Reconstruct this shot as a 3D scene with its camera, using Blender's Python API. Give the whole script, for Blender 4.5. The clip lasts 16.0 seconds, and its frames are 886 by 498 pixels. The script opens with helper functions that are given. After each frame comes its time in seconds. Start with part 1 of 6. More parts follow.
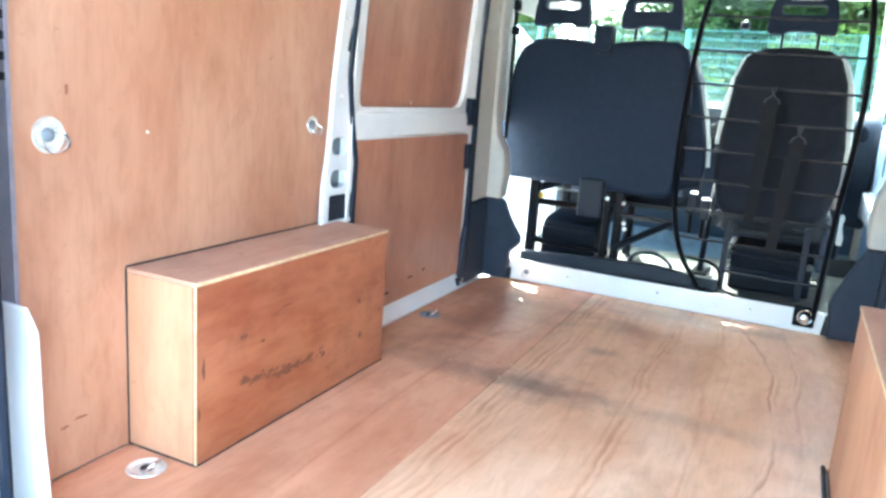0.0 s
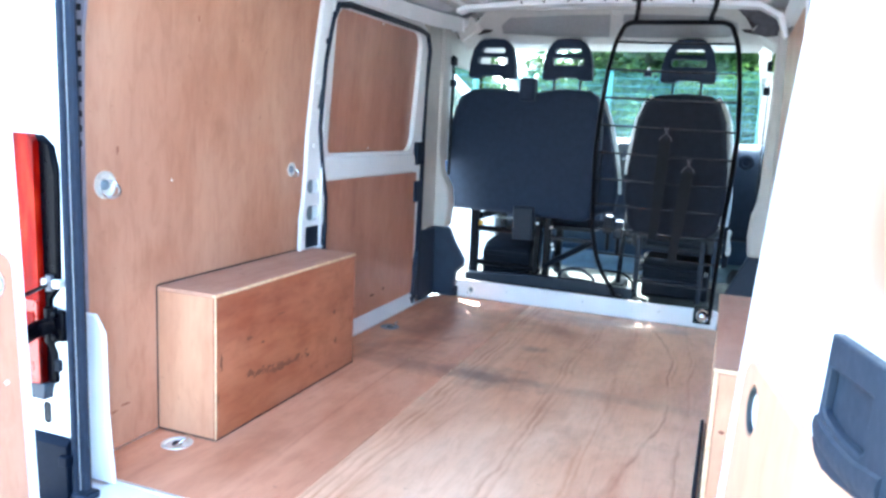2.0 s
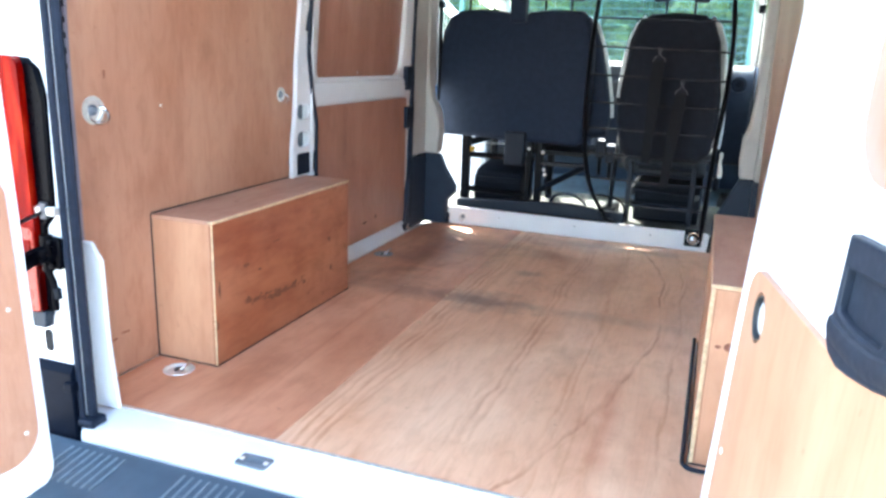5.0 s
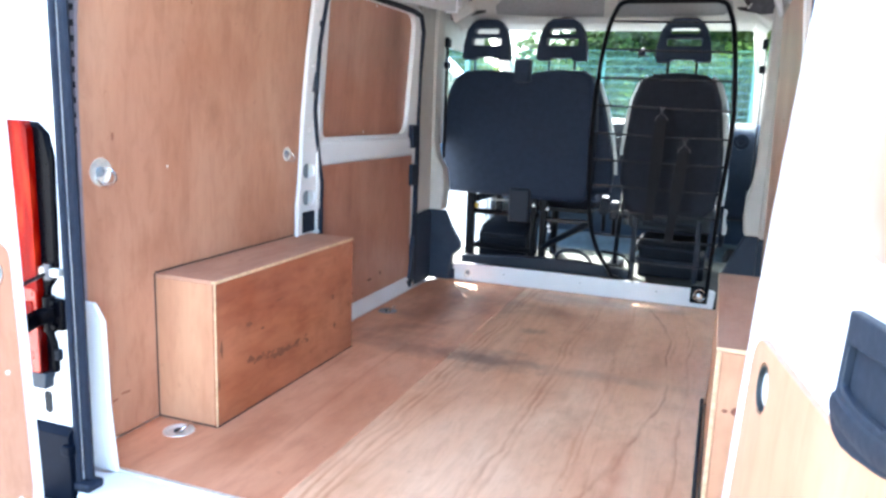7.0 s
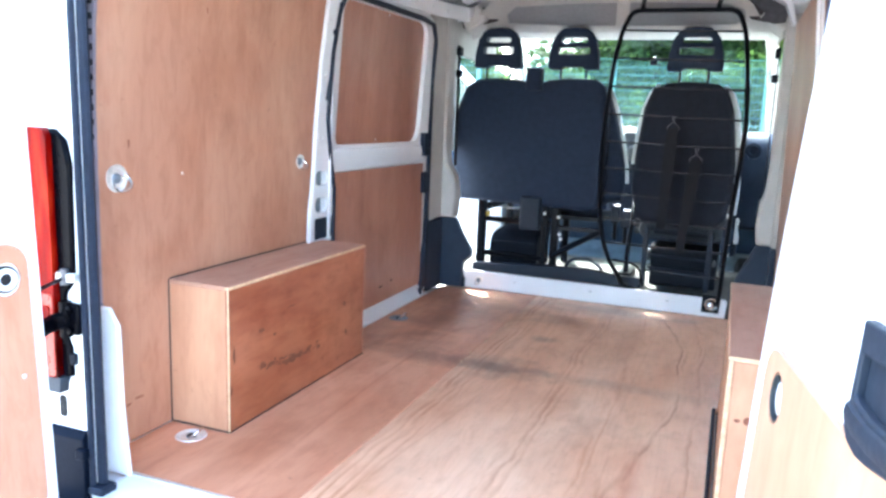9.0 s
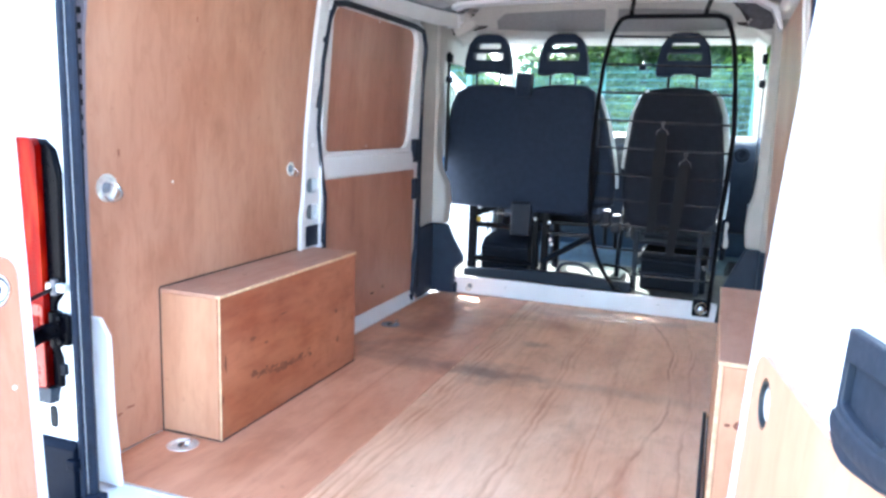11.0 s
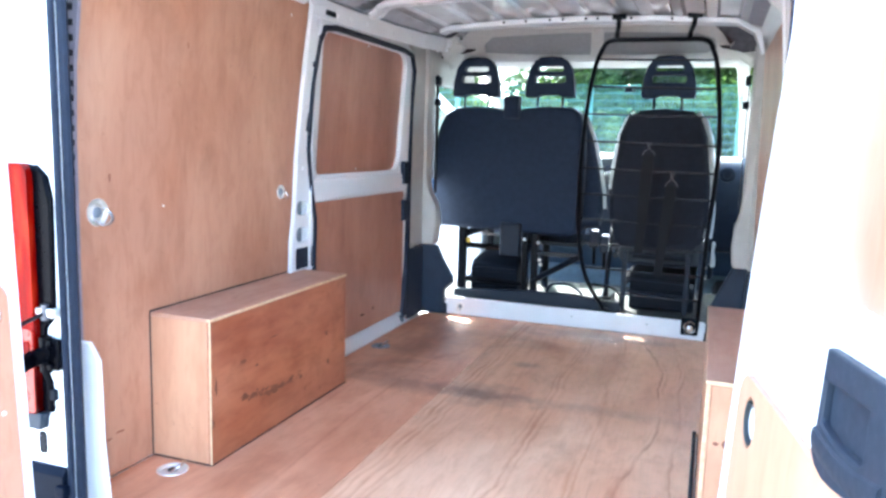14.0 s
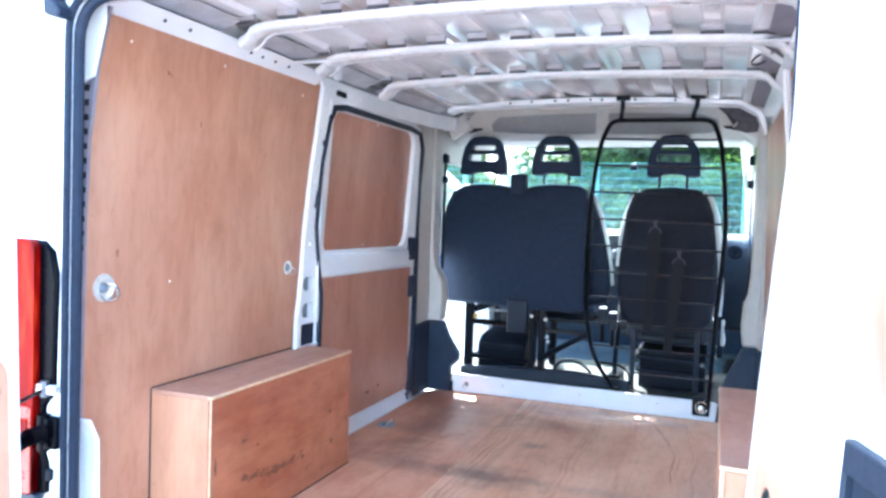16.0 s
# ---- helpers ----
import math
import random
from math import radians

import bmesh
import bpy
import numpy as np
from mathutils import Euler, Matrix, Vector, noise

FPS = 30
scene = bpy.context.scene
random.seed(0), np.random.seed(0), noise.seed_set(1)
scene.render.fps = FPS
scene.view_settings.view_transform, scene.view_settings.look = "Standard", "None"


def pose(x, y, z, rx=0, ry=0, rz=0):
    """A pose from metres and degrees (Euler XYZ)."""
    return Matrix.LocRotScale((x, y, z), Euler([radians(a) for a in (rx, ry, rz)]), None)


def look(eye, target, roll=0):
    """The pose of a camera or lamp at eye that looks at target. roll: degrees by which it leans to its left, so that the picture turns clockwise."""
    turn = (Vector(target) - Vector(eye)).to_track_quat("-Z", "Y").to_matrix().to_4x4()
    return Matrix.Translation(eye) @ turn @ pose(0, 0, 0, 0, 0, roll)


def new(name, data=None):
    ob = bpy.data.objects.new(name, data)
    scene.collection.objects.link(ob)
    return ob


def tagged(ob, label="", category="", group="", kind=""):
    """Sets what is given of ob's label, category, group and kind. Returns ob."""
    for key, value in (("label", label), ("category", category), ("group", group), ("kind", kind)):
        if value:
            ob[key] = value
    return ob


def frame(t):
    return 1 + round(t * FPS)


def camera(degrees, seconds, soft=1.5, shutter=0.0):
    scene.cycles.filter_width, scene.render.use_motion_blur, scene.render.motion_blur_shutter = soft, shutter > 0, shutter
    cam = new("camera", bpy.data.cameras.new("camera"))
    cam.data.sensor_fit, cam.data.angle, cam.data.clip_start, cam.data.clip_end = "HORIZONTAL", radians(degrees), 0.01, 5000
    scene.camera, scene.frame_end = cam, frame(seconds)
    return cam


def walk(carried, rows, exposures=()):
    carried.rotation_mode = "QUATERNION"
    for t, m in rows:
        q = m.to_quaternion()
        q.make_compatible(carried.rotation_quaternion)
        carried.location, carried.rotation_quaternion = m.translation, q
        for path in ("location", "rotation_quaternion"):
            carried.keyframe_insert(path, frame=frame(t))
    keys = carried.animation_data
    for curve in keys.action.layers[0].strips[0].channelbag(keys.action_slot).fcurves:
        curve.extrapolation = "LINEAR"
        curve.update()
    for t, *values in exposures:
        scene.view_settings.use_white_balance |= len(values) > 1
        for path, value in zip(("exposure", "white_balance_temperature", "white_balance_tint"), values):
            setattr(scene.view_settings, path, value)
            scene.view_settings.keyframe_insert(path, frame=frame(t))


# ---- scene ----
cam = camera(62.0, 16.0, soft=2.8)
PATH = [
    (0, (0.503, -0.813, 0.961), (-0.319, 0.959, 0.531), 4.2),
    (0.5, (0.581, -1.049, 0.965), (-0.075, 0.782, 0.497), 3.8),
    (1, (0.684, -1.23, 0.966), (-0.04, 0.575, 0.498), 3.5),
    (1.5, (0.708, -1.319, 0.992), (0.011, 0.496, 0.525), 2.8),
    (2, (0.701, -1.345, 1.011), (0.0, 0.499, 0.681), 2.8),
    (2.5, (0.691, -1.36, 1.029), (0.0, 0.508, 0.844), 3.1),
    (3, (0.68, -1.364, 1.037), (-0.023, 0.508, 1.007), 2.1),
    (3.5, (0.677, -1.374, 1.043), (-0.04, 0.492, 1.098), 2.2),
    (4, (0.675, -1.372, 1.037), (-0.026, 0.498, 0.932), 2.6),
    (4.5, (0.673, -1.36, 1.002), (0.011, 0.492, 0.638), 2.7),
    (4.7, (0.671, -1.358, 0.990), (0.021, 0.483, 0.516), 2.2),
    (5.0, (0.671, -1.354, 0.985), (0.020, 0.484, 0.470), 2.2),
    (6.8, (0.678, -1.345, 1.006), (0.001, 0.499, 0.629), 2.1),
    (7, (0.678, -1.344, 1.007), (0.0, 0.5, 0.634), 2.1),
    (7.5, (0.671, -1.353, 1.008), (-0.03, 0.487, 0.656), 2.1),
    (8, (0.674, -1.354, 1.007), (-0.032, 0.483, 0.652), 2.5),
    (10.5, (0.676, -1.353, 1.014), (-0.022, 0.488, 0.664), 1.7),
    (11, (0.678, -1.358, 1.017), (-0.007, 0.49, 0.676), 2.0),
    (11.5, (0.682, -1.359, 1.022), (-0.005, 0.489, 0.689), 2.5),
    (12, (0.682, -1.364, 1.019), (-0.001, 0.489, 0.701), 2.3),
    (12.5, (0.677, -1.366, 1.021), (-0.004, 0.487, 0.705), 1.6),
    (13, (0.682, -1.373, 1.026), (0.01, 0.487, 0.728), 1.5),
    (13.5, (0.675, -1.364, 1.018), (-0.002, 0.493, 0.708), 1.6),
    (14, (0.685, -1.374, 1.025), (0.021, 0.49, 0.739), 1.7),
    (14.5, (0.679, -1.367, 1.025), (-0.005, 0.49, 0.736), 1.5),
    (15, (0.684, -1.366, 1.025), (0.005, 0.494, 0.749), 1.5),
    (15.5, (0.679, -1.362, 1.027), (-0.01, 0.503, 0.808), 2.1),
    (16, (0.686, -1.364, 1.033), (-0.01, 0.509, 0.947), 2.0),
]
# the picture darkens a little while the bright roof is in view
EXPOSE = [(0.0, 4.65, 6100, -4), (0.5, 4.70, 5700, -5), (1.0, 4.52, 5600, -3), (1.5, 4.36, 5600, -1), (2.2, 4.29, 5300, 0), (2.6, 4.34, 5100, 1), (3.0, 4.19, 5000, 2), (3.5, 4.03, 4900, 3), (4.0, 3.78, 5300, 3), (4.5, 3.87, 6350, 4), (4.7, 3.89, 6350, 4),
          (7.0, 4.10, 6150, 5), (8.0, 4.19, 6050, 5), (11.0, 4.20, 5850, 5), (15.0, 4.24, 5780, 5), (16.0, 4.33, 5480, 5)]
walk(cam, [(t, look(eye, target, roll)) for t, eye, target, roll in PATH], EXPOSE)

# ---- world, sun ----
SUN_AZIMUTH, SUN_HEIGHT = radians(-34), radians(44.5)
world = bpy.data.worlds.new("sky")
scene.world = world
world.use_nodes = True
wn = world.node_tree.nodes
wn.clear()
sky = wn.new("ShaderNodeTexSky")
sky.sky_type, sky.sun_disc = "NISHITA", False
sky.sun_elevation, sky.sun_rotation = SUN_HEIGHT, SUN_AZIMUTH
sky.dust_density, sky.air_density = 2.0, 1.0
wb = wn.new("ShaderNodeBackground")
wb.inputs["Strength"].default_value = 0.15
wo = wn.new("ShaderNodeOutputWorld")
world.node_tree.links.new(sky.outputs[0], wb.inputs[0])
world.node_tree.links.new(wb.outputs[0], wo.inputs[0])
sun_data = bpy.data.lights.new("sun", "SUN")
sun_data.energy, sun_data.angle, sun_data.color = 2.8, radians(0.8), (1.0, 0.95, 0.87)
sun = new("sun", sun_data)
sun_way = Vector((math.sin(SUN_AZIMUTH) * math.cos(SUN_HEIGHT), math.cos(SUN_AZIMUTH) * math.cos(SUN_HEIGHT), math.sin(SUN_HEIGHT)))
sun.matrix_world = look(sun_way * 30, (0, 0, 0))


# ---- materials ----
def ramp(nt, stops):
    r = nt.nodes.new("ShaderNodeValToRGB")
    els = r.color_ramp.elements
    while len(els) < len(stops):
        els.new(0.5)
    for e, (p, c) in zip(els, stops):
        e.position, e.color = p, (*c, 1)
    return r


def start_mat(name):
    m = bpy.data.materials.new(name)
    m.use_nodes = True
    nt = m.node_tree
    b = nt.nodes["Principled BSDF"]
    tc = nt.nodes.new("ShaderNodeTexCoord")
    return m, nt, b, tc.outputs["Object"]


def noise_tex(nt, coord, scale, detail=4.0, rough=0.55, stretch=(1, 1, 1), shift=(0, 0, 0), distort=0.0):
    mp = nt.nodes.new("ShaderNodeMapping")
    mp.inputs["Scale"].default_value = stretch
    mp.inputs["Location"].default_value = shift
    n = nt.nodes.new("ShaderNodeTexNoise")
    n.inputs["Scale"].default_value, n.inputs["Detail"].default_value = scale, detail
    n.inputs["Roughness"].default_value, n.inputs["Distortion"].default_value = rough, distort
    nt.links.new(coord, mp.inputs[0])
    nt.links.new(mp.outputs[0], n.inputs[0])
    return n.outputs["Fac"]


def mixed(nt, fac, a, b, blend="MIX"):
    mx = nt.nodes.new("ShaderNodeMix")
    mx.data_type, mx.blend_type = "RGBA", blend
    for sock, v in ((mx.inputs[0], fac), (mx.inputs[6], a), (mx.inputs[7], b)):
        if isinstance(v, (int, float)):
            sock.default_value = v
        elif isinstance(v, tuple):
            sock.default_value = (*v, 1)
        else:
            nt.links.new(v, sock)
    return mx.outputs[2]


def bump(nt, b, height, strength, distance=0.002):
    bp = nt.nodes.new("ShaderNodeBump")
    bp.inputs["Strength"].default_value, bp.inputs["Distance"].default_value = strength, distance
    nt.links.new(height, bp.inputs["Height"])
    nt.links.new(bp.outputs[0], b.inputs["Normal"])


def plain(name, base, rough=0.5, metal=0.0, vary=0.12, scale=18.0, bumps=0.15, fine=300.0, coat=0.0, shine=0.22):
    """Paint, plastic or metal with soft mottling, scuffs in the gloss and a fine grain."""
    m, nt, b, co = start_mat(name)
    n = noise_tex(nt, co, scale, 5)
    dark = tuple(c * (1 - vary) for c in base)
    light = tuple(min(1, c * (1 + vary)) for c in base)
    r = ramp(nt, [(0.3, dark), (0.7, light)])
    nt.links.new(n, r.inputs[0])
    nt.links.new(r.outputs[0], b.inputs["Base Color"])
    n2 = noise_tex(nt, co, scale * 4, 6, shift=(3, 1, 7))
    mr = nt.nodes.new("ShaderNodeMapRange")
    mr.inputs["To Min"].default_value, mr.inputs["To Max"].default_value = max(0.02, rough - 0.12), min(1, rough + 0.12)
    nt.links.new(n2, mr.inputs[0])
    nt.links.new(mr.outputs[0], b.inputs["Roughness"])
    b.inputs["Metallic"].default_value = metal
    if max(base) < 0.12:
        b.inputs["Specular IOR Level"].default_value = shine
    b.inputs["Coat Weight"].default_value = coat
    if bumps:
        bump(nt, b, noise_tex(nt, co, fine, 2), bumps, 0.001)
    return m


def plywood(name, along, light, mid, dark, seed=0.0, mottle=0.5, flame=0.0, rough=0.5, stain=0.35, smudges_shade=(), streaks=(), figure=()):
    """Red hardwood-faced plywood: broad soft bands, cloudy mottling, short pores, a few flame lines, dirt, smudges and
    painted shade.
    """
    m, nt, b, co = start_mat(name)

    def way(long_, wide):
        return tuple(long_ if a == along else wide for a in "xyz")

    def calc(op, u, v):
        n = nt.nodes.new("ShaderNodeMath")
        n.operation = op
        for sock, q in zip(n.inputs, (u, v)):
            if isinstance(q, (int, float)):
                sock.default_value = q
            else:
                nt.links.new(q, sock)
        return n.outputs[0]

    def shaded(fac, stops, amount, col):
        r = ramp(nt, stops)
        nt.links.new(fac, r.inputs[0])
        return mixed(nt, amount, col, r.outputs[0], "MULTIPLY")

    white = (1, 1, 1)
    bands = noise_tex(nt, co, 1.0, 5, 0.55, way(0.7, 3.2), (seed, seed * 2, seed * 3), 0.9)
    r = ramp(nt, [(0.30, dark), (0.5, mid), (0.70, light)])
    nt.links.new(bands, r.inputs[0])
    col = r.outputs[0]
    # clouds and short ripples in the veneer
    cloud = noise_tex(nt, co, 2.4, 4, 0.6, way(0.8, 1.3), (seed * 2, seed, 5), 0.4)
    col = shaded(cloud, [(0.34, (0.80, 0.66, 0.58)), (0.52, white), (0.70, white)], mottle, col)
    ripple = noise_tex(nt, co, 1.0, 5, 0.65, way(8.0, 26.0), (seed, 3, seed), 0.6)
    col = shaded(ripple, [(0.34, (0.80, 0.71, 0.65)), (0.54, white), (0.80, white)], 0.85 * mottle, col)
    if flame:
        # cathedral figure: thin contours of a slow, stretched noise, strong only here and there
        big = noise_tex(nt, co, 1.0, 2, 0.4, way(0.13, 2.2), (seed + 4.3, seed, 0), 0.15)
        where = noise_tex(nt, co, 1.0, 3, 0.5, way(0.20, 3.4), (seed, 9, 2))

        def hold(lo, hi, floor_, top):
            n = nt.nodes.new("ShaderNodeMapRange")
            n.inputs["From Min"].default_value, n.inputs["From Max"].default_value = lo, hi
            n.inputs["To Min"].default_value, n.inputs["To Max"].default_value = floor_, top
            nt.links.new(where, n.inputs[0])
            return n.outputs[0]
        for count, (lo, hi), top, deep in ((5.0, (0.36, 0.6), 0.75 * flame, (0.62, 0.42, 0.32)), (15.0, (0.47, 0.58), 0.95 * flame, (0.70, 0.50, 0.40))):
            lines = calc("FRACT", calc("MULTIPLY", big, count), 0.0)
            col = shaded(lines, [(0.0, (0.98, 0.96, 0.95)), (0.45, white), (0.83, (0.97, 0.92, 0.89)), (0.92, deep), (0.95, (0.92, 0.85, 0.80)), (1.0, (0.98, 0.96, 0.95))], hold(lo, hi, 0.06 * flame, top), col)
        pale = noise_tex(nt, co, 1.0, 3, 0.5, way(0.35, 7.0), (seed + 1.7, seed, 2), 0.4)
        rp = ramp(nt, [(0.50, (0, 0, 0)), (0.66, white)])
        nt.links.new(pale, rp.inputs[0])
        lift = calc("MULTIPLY", rp.outputs[0], 0.5 * flame)
        col = mixed(nt, lift, col, tuple(min(1.0, c * 1.16 + 0.03) for c in light))
    if streaks:
        # bundles of fine darker grain lines that run the length of the sheet, slightly bowed
        sep = nt.nodes.new("ShaderNodeSeparateXYZ")
        nt.links.new(co, sep.inputs[0])
        wob = calc("MULTIPLY", calc("SUBTRACT", noise_tex(nt, co, 1.0, 4, 0.55, way(1.6, 1.6), (seed, 1, 4)), 0.5), 0.11)
        fade = noise_tex(nt, co, 1.0, 3, 0.6, way(2.2, 12.0), (3, seed, 1))
        jitter = noise_tex(nt, co, 1.0, 4, 0.6, way(0.7, 9.0), (seed, 6, 2), 0.3)
        for c, bow, y0, half, lines_m, deep in streaks:
            dy = calc("SUBTRACT", sep.outputs["Y"], y0)
            off = calc("SUBTRACT", calc("ADD", sep.outputs["X"], wob), calc("ADD", calc("MULTIPLY", calc("MULTIPLY", dy, dy), bow), c))
            near = nt.nodes.new("ShaderNodeMapRange")
            near.inputs["From Min"].default_value, near.inputs["From Max"].default_value = half, half * 0.4
            near.inputs["To Min"].default_value, near.inputs["To Max"].default_value = 0.0, 1.0
            nt.links.new(calc("ABSOLUTE", off, 0.0), near.inputs[0])
            strong = nt.nodes.new("ShaderNodeMapRange")
            strong.inputs["From Min"].default_value, strong.inputs["From Max"].default_value = 0.36, 0.64
            strong.inputs["To Min"].default_value, strong.inputs["To Max"].default_value = 0.05, 1.0
            nt.links.new(fade, strong.inputs[0])
            amount = calc("MULTIPLY", near.outputs[0], strong.outputs[0])
            phase = calc("ADD", calc("MULTIPLY", off, lines_m), calc("MULTIPLY", jitter, 3.2))
            col = shaded(calc("FRACT", phase, 0.0), [(0.0, white), (0.25, white), (0.66, deep), (0.74, deep), (1.0, white)], amount, col)
    pores = noise_tex(nt, co, 1.0, 4, 0.6, way(7.0, 120.0), (seed, 0, 0))
    col = shaded(pores, [(0.30, (0.74, 0.67, 0.62)), (0.52, white), (0.8, white)], 0.20, col)
    dirt = noise_tex(nt, co, 2.6, 6, 0.62, shift=(seed * 5, 2, seed))
    col = shaded(dirt, [(0.58, white), (0.76, (0.52, 0.42, 0.36))], stain, col)
    for (sx, sy), (ra, rb), depth in [(p, q, tuple(d * c for c in (1.0, 0.97, 0.92))) for p, q, d in smudges_shade] + list(figure):
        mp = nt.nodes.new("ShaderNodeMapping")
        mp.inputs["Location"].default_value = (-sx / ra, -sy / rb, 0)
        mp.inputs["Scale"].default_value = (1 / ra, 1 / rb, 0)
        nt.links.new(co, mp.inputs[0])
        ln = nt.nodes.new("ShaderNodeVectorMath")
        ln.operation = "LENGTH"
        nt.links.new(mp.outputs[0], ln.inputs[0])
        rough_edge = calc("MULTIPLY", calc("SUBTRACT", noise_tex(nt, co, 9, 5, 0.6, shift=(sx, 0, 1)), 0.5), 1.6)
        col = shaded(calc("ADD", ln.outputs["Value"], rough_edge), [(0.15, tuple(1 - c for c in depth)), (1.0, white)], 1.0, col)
    specks = noise_tex(nt, co, 26, 3, 0.5, shift=(seed, seed, seed))
    col = shaded(specks, [(0.70, white), (0.76, (0.45, 0.33, 0.27))], stain, col)
    nt.links.new(col, b.inputs["Base Color"])
    mr = nt.nodes.new("ShaderNodeMapRange")
    mr.inputs["To Min"].default_value, mr.inputs["To Max"].default_value = rough - 0.1, rough + 0.18
    nt.links.new(dirt, mr.inputs[0])
    nt.links.new(mr.outputs[0], b.inputs["Roughness"])
    bump(nt, b, pores, 0.2, 0.001)
    return m


# dirt smears, then broad dark patches painting shade on the front floor
SMUDGES_SHADE = [((-0.46, 1.46), (0.34, 0.13), 0.42), ((-0.14, 1.45), (0.27, 0.15), 0.58), ((0.36, 1.45), (0.48, 0.07), 0.17), ((-0.06, 1.92), (0.09, 0.06), 0.34), ((-0.55, 2.15), (0.35, 0.5), 0.2), ((-0.62, 1.95), (0.16, 0.30), 0.35),
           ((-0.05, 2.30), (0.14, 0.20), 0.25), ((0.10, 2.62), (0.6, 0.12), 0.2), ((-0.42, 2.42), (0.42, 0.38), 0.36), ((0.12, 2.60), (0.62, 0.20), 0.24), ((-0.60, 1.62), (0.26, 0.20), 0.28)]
RED_FIGURE = [((0.492, 0.60), (0.040, 0.42), (0.12, 0.26, 0.30)), ((0.60, 0.42), (0.05, 0.30), (0.08, 0.17, 0.20)), ((-0.33, 0.62), (0.05, 0.50), (0.06, 0.14, 0.17))]
STREAKS = [(-0.225, 0.0, 1.5, 0.065, 34.0, (0.74, 0.56, 0.46)), (0.145, 0.0, 1.5, 0.045, 40.0, (0.74, 0.56, 0.47)), (0.575, -0.15, 1.55, 0.022, 34.0, (0.60, 0.39, 0.30)), (0.645, -0.03, 1.2, 0.018, 40.0, (0.74, 0.56, 0.46)), (0.36, -0.02, 1.2, 0.03, 30.0, (0.86, 0.73, 0.65))]
PLY_L, PLY_M, PLY_D = (0.515, 0.280, 0.178), (0.465, 0.235, 0.145), (0.412, 0.193, 0.117)
